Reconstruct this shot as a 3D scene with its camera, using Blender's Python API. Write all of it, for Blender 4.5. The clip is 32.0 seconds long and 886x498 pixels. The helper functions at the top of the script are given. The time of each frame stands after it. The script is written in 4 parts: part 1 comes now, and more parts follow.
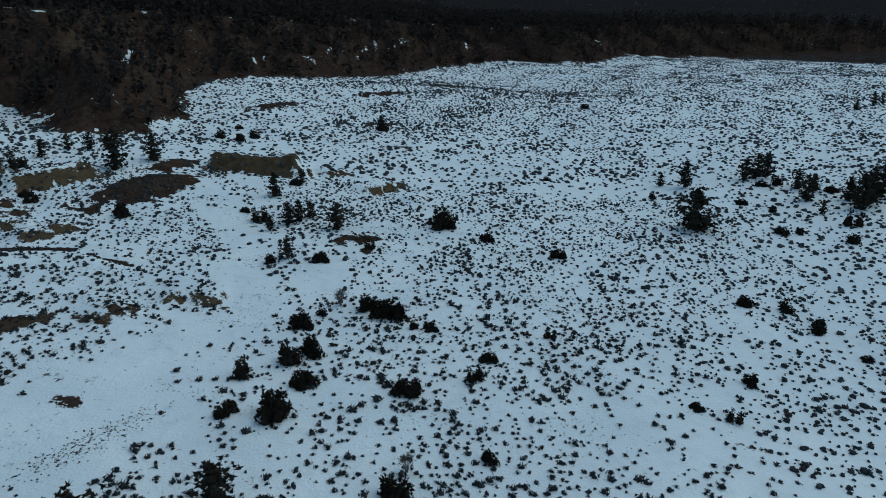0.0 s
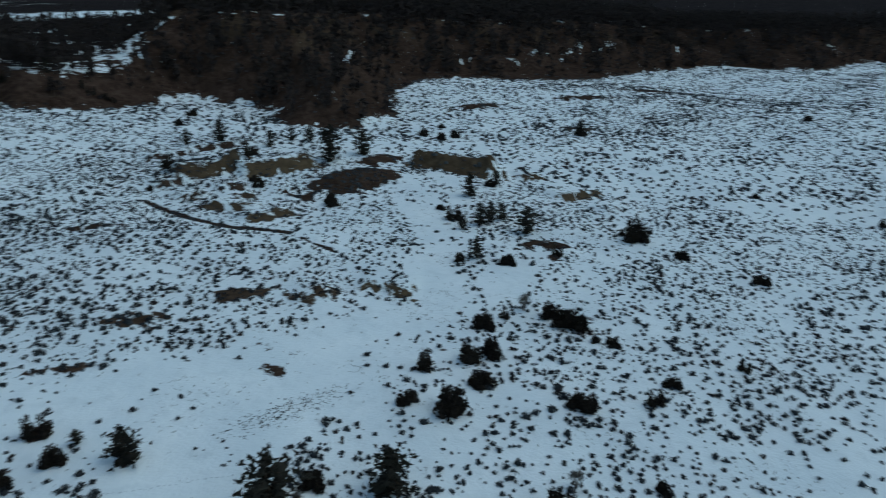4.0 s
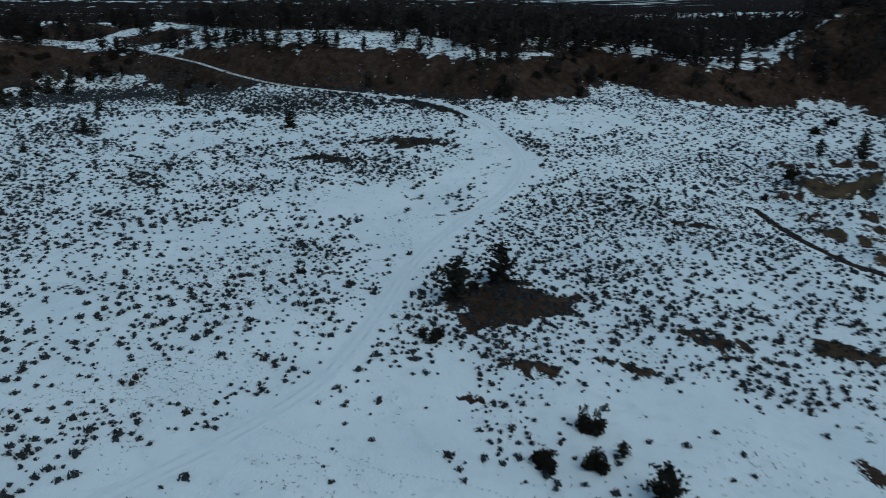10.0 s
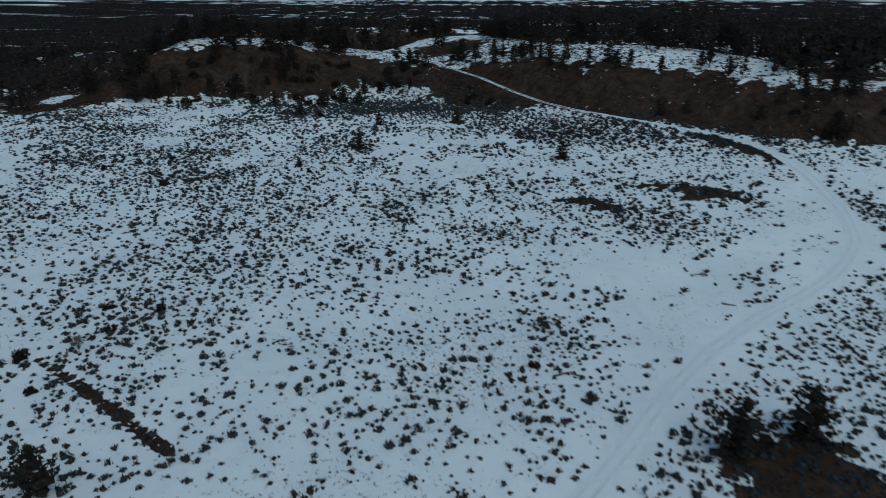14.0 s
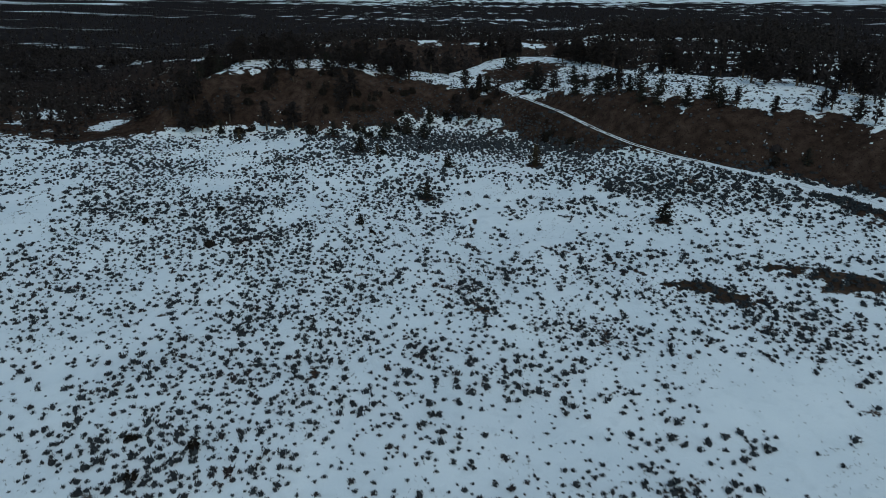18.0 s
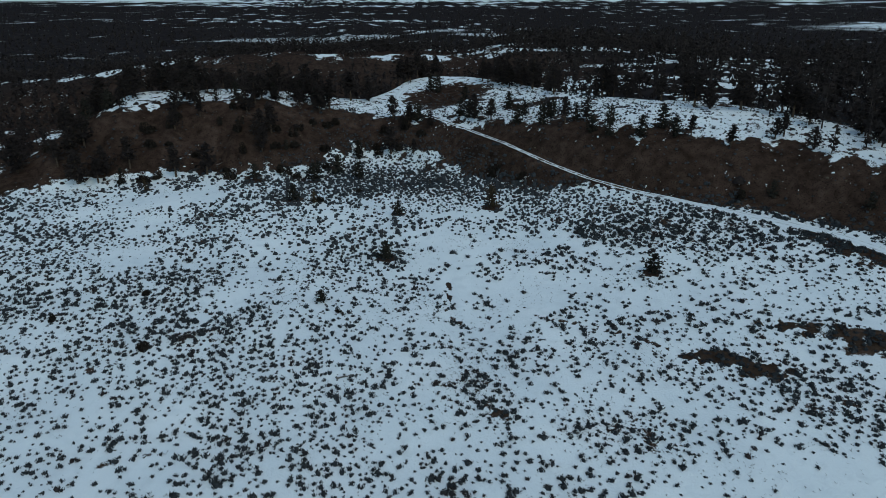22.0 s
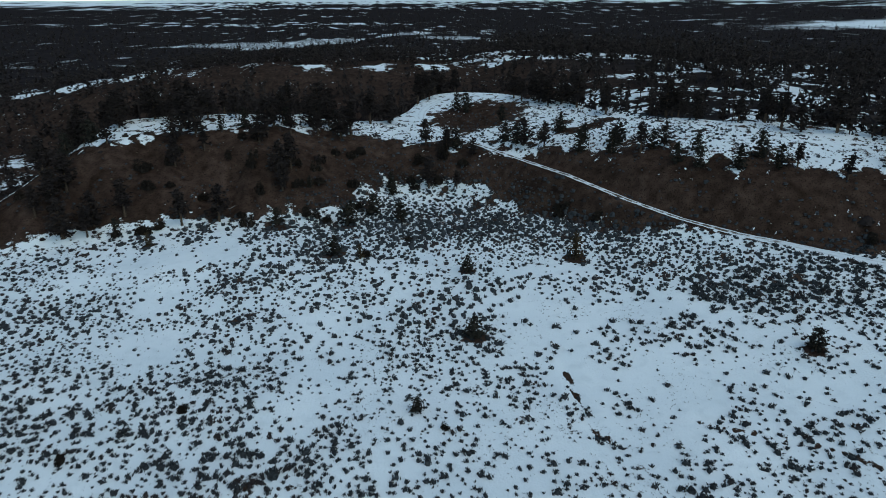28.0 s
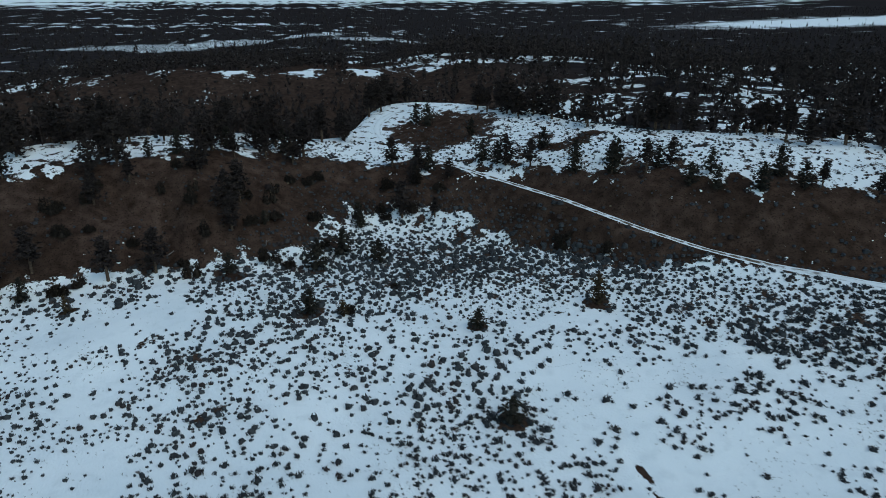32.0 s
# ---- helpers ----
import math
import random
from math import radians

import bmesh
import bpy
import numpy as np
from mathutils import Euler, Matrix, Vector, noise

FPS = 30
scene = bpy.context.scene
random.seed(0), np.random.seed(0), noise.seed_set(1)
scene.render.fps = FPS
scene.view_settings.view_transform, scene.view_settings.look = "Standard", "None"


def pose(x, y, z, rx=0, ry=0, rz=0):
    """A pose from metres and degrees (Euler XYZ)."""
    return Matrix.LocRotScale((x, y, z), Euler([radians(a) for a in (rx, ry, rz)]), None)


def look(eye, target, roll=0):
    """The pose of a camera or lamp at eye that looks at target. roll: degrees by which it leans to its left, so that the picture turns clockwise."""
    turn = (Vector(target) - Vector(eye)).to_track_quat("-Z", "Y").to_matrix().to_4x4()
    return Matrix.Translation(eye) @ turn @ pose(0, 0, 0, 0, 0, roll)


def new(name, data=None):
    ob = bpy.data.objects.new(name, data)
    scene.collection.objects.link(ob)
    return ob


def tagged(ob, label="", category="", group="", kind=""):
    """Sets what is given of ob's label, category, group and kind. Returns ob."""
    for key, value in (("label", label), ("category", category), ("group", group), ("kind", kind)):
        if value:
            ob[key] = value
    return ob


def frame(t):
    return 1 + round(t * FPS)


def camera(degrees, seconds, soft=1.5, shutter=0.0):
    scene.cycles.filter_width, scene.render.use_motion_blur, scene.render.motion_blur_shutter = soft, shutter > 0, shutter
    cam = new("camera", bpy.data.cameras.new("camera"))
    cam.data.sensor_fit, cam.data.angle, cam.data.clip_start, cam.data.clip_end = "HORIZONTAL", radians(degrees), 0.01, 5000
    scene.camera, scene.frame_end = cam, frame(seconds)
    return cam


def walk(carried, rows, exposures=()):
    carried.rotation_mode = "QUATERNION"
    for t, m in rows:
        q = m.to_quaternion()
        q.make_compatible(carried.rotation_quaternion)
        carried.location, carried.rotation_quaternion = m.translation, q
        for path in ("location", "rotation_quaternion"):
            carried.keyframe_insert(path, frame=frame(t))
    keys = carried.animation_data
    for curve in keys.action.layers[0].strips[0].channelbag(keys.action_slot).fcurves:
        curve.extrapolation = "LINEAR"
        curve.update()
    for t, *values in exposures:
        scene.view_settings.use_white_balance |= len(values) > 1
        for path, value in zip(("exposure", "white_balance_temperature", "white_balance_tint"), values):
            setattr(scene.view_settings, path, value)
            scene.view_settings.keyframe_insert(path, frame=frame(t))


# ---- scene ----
cam = camera(65.51, 32.0, soft=0.8, shutter=0.9)

# seconds, place in metres, yaw, pitch and roll in degrees
FLIGHT = (
    (0.0, -13.78, -37.07, 35.36, -93.37, -19.81, 0.44),
    (0.5, -13.79, -37.07, 35.39, -92.25, -19.81, 0.41),
    (1.0, -13.78, -37.06, 35.43, -90.77, -19.81, 0.37),
    (1.5, -13.75, -37.06, 35.48, -89.58, -19.81, 0.34),
    (2.0, -13.72, -37.06, 35.56, -88.20, -19.82, 0.30),
    (2.5, -13.71, -37.04, 35.67, -86.67, -19.82, 0.24),
    (3.0, -13.73, -37.00, 35.81, -84.31, -19.82, 0.18),
    (3.5, -13.78, -36.92, 35.95, -81.10, -19.81, 0.11),
    (4.0, -13.85, -36.81, 36.09, -77.02, -19.81, 0.06),
    (4.5, -13.93, -36.68, 36.21, -72.06, -19.80, 0.02),
    (5.0, -13.99, -36.58, 36.29, -66.21, -19.80, -0.00),
    (5.5, -14.02, -36.49, 36.32, -60.40, -19.79, -0.03),
    (6.0, -13.99, -36.39, 36.29, -55.09, -19.79, -0.06),
    (6.5, -13.85, -36.19, 36.19, -50.69, -19.80, -0.09),
    (7.0, -13.49, -35.81, 36.02, -47.47, -19.81, -0.10),
    (7.5, -12.86, -35.19, 35.78, -44.47, -19.80, -0.10),
    (8.0, -12.01, -34.32, 35.49, -41.53, -19.79, -0.04),
    (8.5, -11.00, -33.18, 35.16, -38.44, -19.80, 0.08),
    (9.0, -9.84, -31.81, 34.83, -34.85, -19.82, 0.22),
    (9.5, -8.54, -30.26, 34.52, -31.71, -19.83, 0.32),
    (10.0, -7.16, -28.58, 34.28, -28.81, -19.81, 0.34),
    (10.5, -5.79, -26.75, 34.11, -26.27, -19.79, 0.28),
    (11.0, -4.50, -24.79, 34.05, -21.83, -19.78, 0.22),
    (11.5, -3.28, -22.74, 34.12, -13.02, -19.81, 0.16),
    (12.0, -2.15, -20.63, 34.38, -8.43, -19.84, 0.13),
    (12.5, -1.15, -18.47, 34.83, -7.94, -19.84, 0.13),
    (13.0, -0.36, -16.29, 35.42, -7.52, -19.82, 0.13),
    (13.5, 0.22, -14.07, 36.07, -6.88, -19.79, 0.13),
    (14.0, 0.60, -11.78, 36.73, -5.07, -19.76, 0.12),
    (14.5, 0.82, -9.43, 37.39, -3.09, -19.76, 0.12),
    (15.0, 0.88, -7.07, 38.04, -1.84, -19.77, 0.12),
    (15.5, 0.75, -4.72, 38.70, -1.16, -19.78, 0.14),
    (16.0, 0.43, -2.36, 39.35, -0.87, -19.78, 0.19),
    (16.5, -0.11, 0.02, 39.99, -0.80, -19.77, 0.26),
    (17.0, -0.84, 2.41, 40.63, -0.79, -19.77, 0.34),
    (17.5, -1.73, 4.76, 41.26, -0.81, -19.77, 0.42),
    (18.0, -2.78, 7.02, 41.89, -0.84, -19.79, 0.46),
    (18.5, -3.96, 9.19, 42.55, -0.92, -19.81, 0.47),
    (19.0, -5.27, 11.29, 43.22, -0.95, -19.84, 0.44),
    (19.5, -6.65, 13.36, 43.92, -1.00, -19.86, 0.39),
    (20.0, -8.06, 15.41, 44.63, -2.48, -19.86, 0.31),
    (20.5, -9.49, 17.43, 45.32, -5.09, -19.84, 0.22),
    (21.0, -10.92, 19.42, 45.96, -7.42, -19.82, 0.13),
    (21.5, -12.35, 21.37, 46.52, -9.43, -19.83, 0.04),
    (22.0, -13.79, 23.31, 46.98, -10.74, -19.86, -0.04),
    (22.5, -15.30, 25.21, 47.33, -11.33, -19.89, -0.12),
    (23.0, -16.84, 27.12, 47.60, -11.42, -19.89, -0.20),
    (23.5, -18.34, 29.09, 47.77, -11.51, -19.86, -0.25),
    (24.0, -19.69, 31.15, 47.88, -11.49, -19.82, -0.27),
    (24.5, -20.85, 33.26, 47.95, -11.45, -19.80, -0.26),
    (25.0, -21.84, 35.40, 48.02, -11.45, -19.78, -0.26),
    (25.5, -22.71, 37.57, 48.10, -11.46, -19.77, -0.26),
    (26.0, -23.49, 39.82, 48.20, -11.65, -19.77, -0.28),
    (26.5, -24.22, 42.13, 48.30, -12.02, -19.78, -0.30),
    (27.0, -24.89, 44.52, 48.40, -12.57, -19.78, -0.34),
    (27.5, -25.54, 46.96, 48.48, -13.31, -19.77, -0.40),
    (28.0, -26.17, 49.44, 48.54, -14.23, -19.78, -0.44),
    (28.5, -26.80, 51.95, 48.58, -15.67, -19.79, -0.46),
    (29.0, -27.42, 54.48, 48.59, -16.81, -19.82, -0.47),
    (29.5, -28.01, 57.02, 48.59, -18.14, -19.84, -0.47),
    (30.0, -28.61, 59.58, 48.58, -19.95, -19.85, -0.45),
    (30.5, -29.27, 62.20, 48.59, -21.03, -19.84, -0.41),
    (31.0, -30.03, 64.93, 48.61, -21.24, -19.83, -0.37),
    (31.5, -30.85, 67.79, 48.63, -21.57, -19.82, -0.31),
    (32.0, -31.69, 70.74, 48.66, -21.89, -19.81, -0.25),
)

# seconds, stops, kelvin, tint: the clip's camera slowly opens up
EXPOSURES = tuple((t, stops, kelvin, -11 if t < 7 else (-10 if t < 11 else -7)) for t, stops, kelvin in (
    (0.0, 0.16, 7400), (6.0, 0.14, 7220), (8.0, 0.08, 7240), (10.0, 0.05, 7430), (12.0, 0.03, 7600), (14.0, 0.02, 7700), (19.0, 0.17, 7800), (24.0, 0.32, 7700), (28.0, 0.42, 7620), (32.0, 0.52, 7600)))


def flown(t, x, y, z, yaw, pitch, roll):
    a, b = radians(yaw), radians(pitch)
    ahead = Vector((-math.sin(a) * math.cos(b), math.cos(a) * math.cos(b), math.sin(b)))
    return t, look((x, y, z), Vector((x, y, z)) + ahead, roll)


walk(cam, [flown(*row) for row in FLIGHT], EXPOSURES)

# ---- light: an overcast winter dusk ----
world = bpy.data.worlds.new("sky")
scene.world = world
world.use_nodes = True
wn = world.node_tree.nodes
sky = wn.new("ShaderNodeTexSky")
sky.sky_type, sky.sun_disc = "NISHITA", False
sky.sun_elevation, sky.sun_rotation = radians(42), radians(151)
sky.air_density, sky.dust_density, sky.ozone_density = 1.0, 0.5, 1.8
sky.altitude = 1500
wn["Background"].inputs[1].default_value = 0.15
world.node_tree.links.new(sky.outputs[0], wn["Background"].inputs[0])
sun = new("sun", bpy.data.lights.new("sun", "SUN"))
sun.data.energy, sun.data.angle, sun.data.color = 0.5, radians(45), (1.0, 0.98, 0.96)
sun.matrix_world = look((0, 0, 300), (-90, 165, 0))
tagged(sun, "weak sun behind a closed cloud cover", "sun", kind="structure")


# ---- materials ----
def material(name, rough=0.85):
    m = bpy.data.materials.new(name)
    m.use_nodes = True
    nt = m.node_tree
    bsdf = nt.nodes["Principled BSDF"]
    bsdf.inputs["Roughness"].default_value = rough
    bsdf.inputs["Specular IOR Level"].default_value = 0.0

    def node(kind, **inputs):
        n = nt.nodes.new(kind)
        for key, value in inputs.items():
            socket = n.inputs[int(key[1:])] if key[0] == "i" and key[1:].isdigit() else n.inputs[key]
            if isinstance(value, bpy.types.NodeSocket):
                nt.links.new(value, socket)
            else:
                socket.default_value = value
        return n

    return m, nt, bsdf, node


def noise_of(node, where, size, detail=3.0):
    return node("ShaderNodeTexNoise", Vector=where, Scale=1.0 / size, Detail=detail).outputs[0]


def ramp_of(nt, node, fac, stops):
    r = node("ShaderNodeValToRGB", Fac=fac)
    while len(r.color_ramp.elements) < len(stops):
        r.color_ramp.elements.new(0.5)
    for e, (at, colour) in zip(r.color_ramp.elements, stops):
        e.position, e.color = at, (*colour, 1)
    return r.outputs[0]


def mixed(node, fac, a, b):
    n = node("ShaderNodeMix")
    n.data_type = "RGBA"
    for socket, value in ((n.inputs[0], fac), (n.inputs[6], a), (n.inputs[7], b)):
        if isinstance(value, bpy.types.NodeSocket):
            n.id_data.links.new(value, socket)
        else:
            socket.default_value = value if isinstance(value, float) else (*value, 1)
    return n.outputs[2]


def maths(node, how, a, b=0.0, c=0.0):
    n = node("ShaderNodeMath", i0=a, i1=b, i2=c)
    n.operation = how
    return n.outputs[0]


def bumped(node, nt, bsdf, heights, strength, distance):
    b = node("ShaderNodeBump", Height=heights, Strength=strength, Distance=distance)
    nt.links.new(b.outputs[0], bsdf.inputs["Normal"])


def land_material():
    m, nt, bsdf, node = material("snow_and_soil", 0.8)
    where = node("ShaderNodeTexCoord").outputs["Object"]

    def attr(name):
        a = node("ShaderNodeAttribute")
        a.attribute_name = name
        return a.outputs["Fac"]

    n_wide, n_mid, n_fine = noise_of(node, where, 9, 4), noise_of(node, where, 1.6, 5), noise_of(node, where, 0.25, 3)
    # soil where the attribute, frayed by two scales of noise, is over zero
    frayed = maths(node, "ADD", attr("soil"), maths(node, "MULTIPLY_ADD", n_mid, 5.0, -2.5))
    frayed = maths(node, "ADD", frayed, maths(node, "MULTIPLY_ADD", n_fine, 1.8, -0.9))
    dabs = node("ShaderNodeMapRange", Value=noise_of(node, where, 0.75, 4), i1=0.65, i2=0.72).outputs[0]
    frayed = maths(node, "MULTIPLY_ADD", dabs, maths(node, "MULTIPLY", node("ShaderNodeMapRange", Value=noise_of(node, where, 14, 2), i1=0.42, i2=0.62).outputs[0], -3.2), frayed)
    mask = node("ShaderNodeMapRange", Value=frayed, i1=-0.12, i2=0.22).outputs[0]
    snow = ramp_of(nt, node, n_wide, ((0.3, (0.73, 0.775, 0.81)), (0.7, (0.84, 0.865, 0.885))))
    snow = mixed(node, maths(node, "MULTIPLY", node("ShaderNodeMapRange", Value=n_mid, i1=0.53, i2=0.72).outputs[0], 0.35), snow, (0.60, 0.64, 0.67))
    soil = ramp_of(nt, node, n_mid, ((0.25, (0.024, 0.0143, 0.0112)), (0.52, (0.058, 0.036, 0.028)), (0.75, (0.093, 0.060, 0.046))))
    soil = mixed(node, node("ShaderNodeMapRange", Value=n_wide, i1=0.35, i2=0.65).outputs[0], soil, mixed(node, 0.45, soil, (0.018, 0.011, 0.008)))
    soil = mixed(node, maths(node, "MULTIPLY", node("ShaderNodeMapRange", Value=n_fine, i1=0.52, i2=0.68).outputs[0], 0.7), soil, (0.010, 0.008, 0.006))
    clay = ramp_of(nt, node, n_mid, ((0.25, (0.050, 0.035, 0.022)), (0.75, (0.125, 0.088, 0.056))))
    soil = mixed(node, attr("clay"), soil, clay)
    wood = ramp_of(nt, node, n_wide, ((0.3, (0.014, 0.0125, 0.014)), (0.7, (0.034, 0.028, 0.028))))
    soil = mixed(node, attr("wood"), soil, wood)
    colour = mixed(node, mask, snow, soil)
    nt.links.new(colour, bsdf.inputs["Base Color"])
    bumped(node, nt, bsdf, maths(node, "MULTIPLY_ADD", n_mid, 0.5, maths(node, "MULTIPLY", n_fine, 0.3)), 0.75, 0.35)
    return m


def plant_material(name, dark, light, size=0.3, rough=0.9, accent=None):
    m, nt, bsdf, node = material(name, rough)
    where = node("ShaderNodeTexCoord").outputs["Object"]
    tint = node("ShaderNodeObjectInfo").outputs["Random"]
    island = node("ShaderNodeNewGeometry").outputs["Random Per Island"]
    f = maths(node, "ADD", maths(node, "MULTIPLY", noise_of(node, where, size), 0.6), maths(node, "MULTIPLY", maths(node, "ADD", island, tint), 0.25))
    colour = ramp_of(nt, node, f, ((0.2, dark), (0.85, light)))
    if accent:  # patches of reddish, dead growth
        dead = node("ShaderNodeMapRange", Value=noise_of(node, where, 3.5, 3), i1=0.56, i2=0.68).outputs[0]
        colour = mixed(node, maths(node, "MULTIPLY", dead, 0.75), colour, accent)
    nt.links.new(colour, bsdf.inputs["Base Color"])
    return m


def bark_material():
    m, nt, bsdf, node = material("bark", 0.9)
    where = node("ShaderNodeTexCoord").outputs["Object"]
    n = noise_of(node, where, 0.12, 4)
    nt.links.new(ramp_of(nt, node, n, ((0.3, (0.035, 0.025, 0.02)), (0.7, (0.13, 0.09, 0.065)))), bsdf.inputs["Base Color"])
    bumped(node, nt, bsdf, n, 0.6, 0.05)
    return m


def road_material():
    m, nt, bsdf, node = material("packed_snow", 0.6)
    where = node("ShaderNodeTexCoord").outputs["Object"]
    a = node("ShaderNodeAttribute")
    a.attribute_name = "rut"
    n, fine = noise_of(node, where, 1.3, 4), noise_of(node, where, 0.2, 3)
    # ruts: painted grey for the shade in them, brown where soil is bare
    worn_and_shaded = maths(node, "MULTIPLY", a.outputs["Fac"], node("ShaderNodeMapRange", Value=maths(node, "ADD", n, maths(node, "MULTIPLY", fine, 0.3)), i1=0.55, i2=0.85).outputs[0])
    snow = ramp_of(nt, node, n, ((0.3, (0.71, 0.755, 0.79)), (0.7, (0.81, 0.835, 0.855))))
    nt.links.new(mixed(node, worn_and_shaded, snow, mixed(node, node("ShaderNodeMapRange", Value=a.outputs["Fac"], i1=0.55, i2=0.75).outputs[0], (0.33, 0.35, 0.37), (0.12, 0.095, 0.075))), bsdf.inputs["Base Color"])
    bumped(node, nt, bsdf, n, 0.4, 0.15)
    return m


def rock_material():
    m, nt, bsdf, node = material("sandstone", 0.9)
    where = node("ShaderNodeTexCoord").outputs["Object"]
    n = noise_of(node, where, 0.5, 5)
    nt.links.new(ramp_of(nt, node, n, ((0.3, (0.04, 0.03, 0.022)), (0.7, (0.15, 0.12, 0.09)))), bsdf.inputs["Base Color"])
    bumped(node, nt, bsdf, n, 0.7, 0.15)
    return m


LAND, ROAD_SNOW, BARK, ROCK = land_material(), road_material(), bark_material(), rock_material()
SAGE = plant_material("sage_leaves", (0.019, 0.021, 0.0245), (0.072, 0.078, 0.085), accent=(0.050, 0.034, 0.031))
NEEDLES = plant_material("pine_needles", (0.018, 0.0142, 0.0145), (0.055, 0.043, 0.040), 0.5)
YOUNG = plant_material("young_needles", (0.014, 0.013, 0.0115), (0.050, 0.045, 0.037), 0.5)
JUNIPER = plant_material("juniper_leaves", (0.013, 0.0108, 0.0095), (0.044, 0.035, 0.029), 0.4)
RUSTY = plant_material("rusty_needles", (0.035, 0.026, 0.018), (0.10, 0.07, 0.042), 0.4)
TWIGS = plant_material("grey_twigs", (0.07, 0.06, 0.055), (0.19, 0.17, 0.16), 0.3)
# snow darkened to the shade that lies in the hollow of a print
PRINTS = plant_material("pressed_snow", (0.45, 0.48, 0.51), (0.60, 0.63, 0.66), 0.2)
GRASS = plant_material("dry_grass", (0.04, 0.034, 0.028), (0.14, 0.115, 0.085), 0.2)

# ---- the land ----
# foot of the slopes round the meadow, from the west round to the south-east
FOOT = ((-400, 330), (-220, 215), (-120, 166), (-84, 156), (-66, 161), (-45, 165), (-30, 165), (-20, 164), (-12, 165), (-4, 175),
        (5, 171), (13, 163), (22, 152), (31, 142), (45, 131), (60, 121), (71, 107), (82, 99), (100, 100), (112, 107),
        (124, 118), (120, 97), (133, 90), (155, 87), (174, 84), (176, 66), (158, 50), (150, 42), (162, 27), (180, 21),
        (197, 27), (232, 36), (262, 34), (296, 11), (330, -17), (396, -53), (448, -100), (452, -163), (522, -212), (560, -360),
        (580, -470), (640, -900), (700, -4500))
# the dirt road: from the meadow up the slope and over the plateau
ROAD = ((-30, 9), (-19, 12), (-9, 15), (-1, 17.6), (6, 20.5), (10, 23), (15.4, 28.4), (20, 33.3), (25, 39), (31.4, 45.2), (40.7, 52.3), (47, 55.5),
        (54, 59.8), (60.5, 66), (64, 75), (66.5, 85), (67.6, 94), (67, 102), (64, 109), (60, 114.5), (54, 120), (48.5, 126.5), (41.5, 134.5),
        (36, 141.2), (31, 149.3), (25.1, 160.6), (20.6, 170.2), (16.8, 178.5), (14.2, 186), (11.8, 191.5), (9.2, 198), (8.6, 206), (9.8, 212), (12.5, 217.3), (17, 221))

# the crest of the wooded ridge, run and heights
RIDGE = ((-420, 520), (-230, 425), (-124, 376), (-70, 362), (-28, 350), (30, 336), (95, 318), (170, 300))
RIDGE_RUN = (0, 212, 329, 385, 428, 488, 555, 632)
RIDGE_HIGH = (-14, 2, 13, 21, 24.5, 24, 22, 14)


def smooth(a):
    a = np.clip(a, 0.0, 1.0)
    return a * a * (3 - 2 * a)


def to_line(x, y, line):
    """Distance to a polyline, how far along it, and on which side: positive to the left."""
    best, along, side, run = np.full(x.shape, 1e9), np.zeros(x.shape), np.zeros(x.shape), 0.0
    for (ax, ay), (bx, by) in zip(line[:-1], line[1:]):
        dx, dy = bx - ax, by - ay
        size = math.hypot(dx, dy)
        s = np.clip(((x - ax) * dx + (y - ay) * dy) / size**2, 0, 1)
        d = np.hypot(x - ax - s * dx, y - ay - s * dy)
        near = d < best
        turn = dx * (y - ay) - dy * (x - ax)
        best, along, side = np.where(near, d, best), np.where(near, run + s * size, along), np.where(near, np.sign(turn), side)
        run += size
    return best, along, side


def inside(x, y, line):
    """True on the hill side of the foot line (closed far away to the north-east)."""
    ring = list(line) + [(4900, -4900), (9000, 9000), (-9000, 9000), (-9000, 700)]
    odd = np.zeros(x.shape, bool)
    for (ax, ay), (bx, by) in zip(ring, ring[1:] + ring[:1]):
        if ay != by:
            cross = ((ay > y) != (by > y)) & (x < (bx - ax) * (y - ay) / (by - ay) + ax)
            odd ^= cross
    return odd


def waves(x, y, size, seed):
    """Smooth ups and downs between about -1 and 1, in patches of about that size."""
    rng = np.random.RandomState(seed)
    out = np.zeros(x.shape)
    for _ in range(7):
        a, b = rng.uniform(0, 6.283, 2)
        k = 6.283 / size * rng.uniform(0.6, 1.5)
        out += np.sin(k * (x * math.cos(a) + y * math.sin(a)) + b)
    return out / 3.2


def foot_side(x, y):
    d, _, _ = to_line(x, y, FOOT)
    return np.where(inside(x, y, FOOT), d, -d)


def bluff(x, y):
    """1 where the high bluff of the east stands, 0 elsewhere."""
    return smooth((x - 155) / 70) * (1 - smooth((y - 0.35 * x - 36) / 28))


def slope_width(x, y):
    """From the foot of the slopes to their upper edge."""
    return 13 + 34 * bluff(x, y) + 10 * smooth((4 - x) / 25)


def plateau_depth(x):
    """How far the open plateau reaches back from the edge of the slope."""
    return 12 + 36 * np.exp(-(((x - 22) / 16) ** 2)) + 9 * smooth((x - 30) / 10) * smooth((88 - x) / 20)


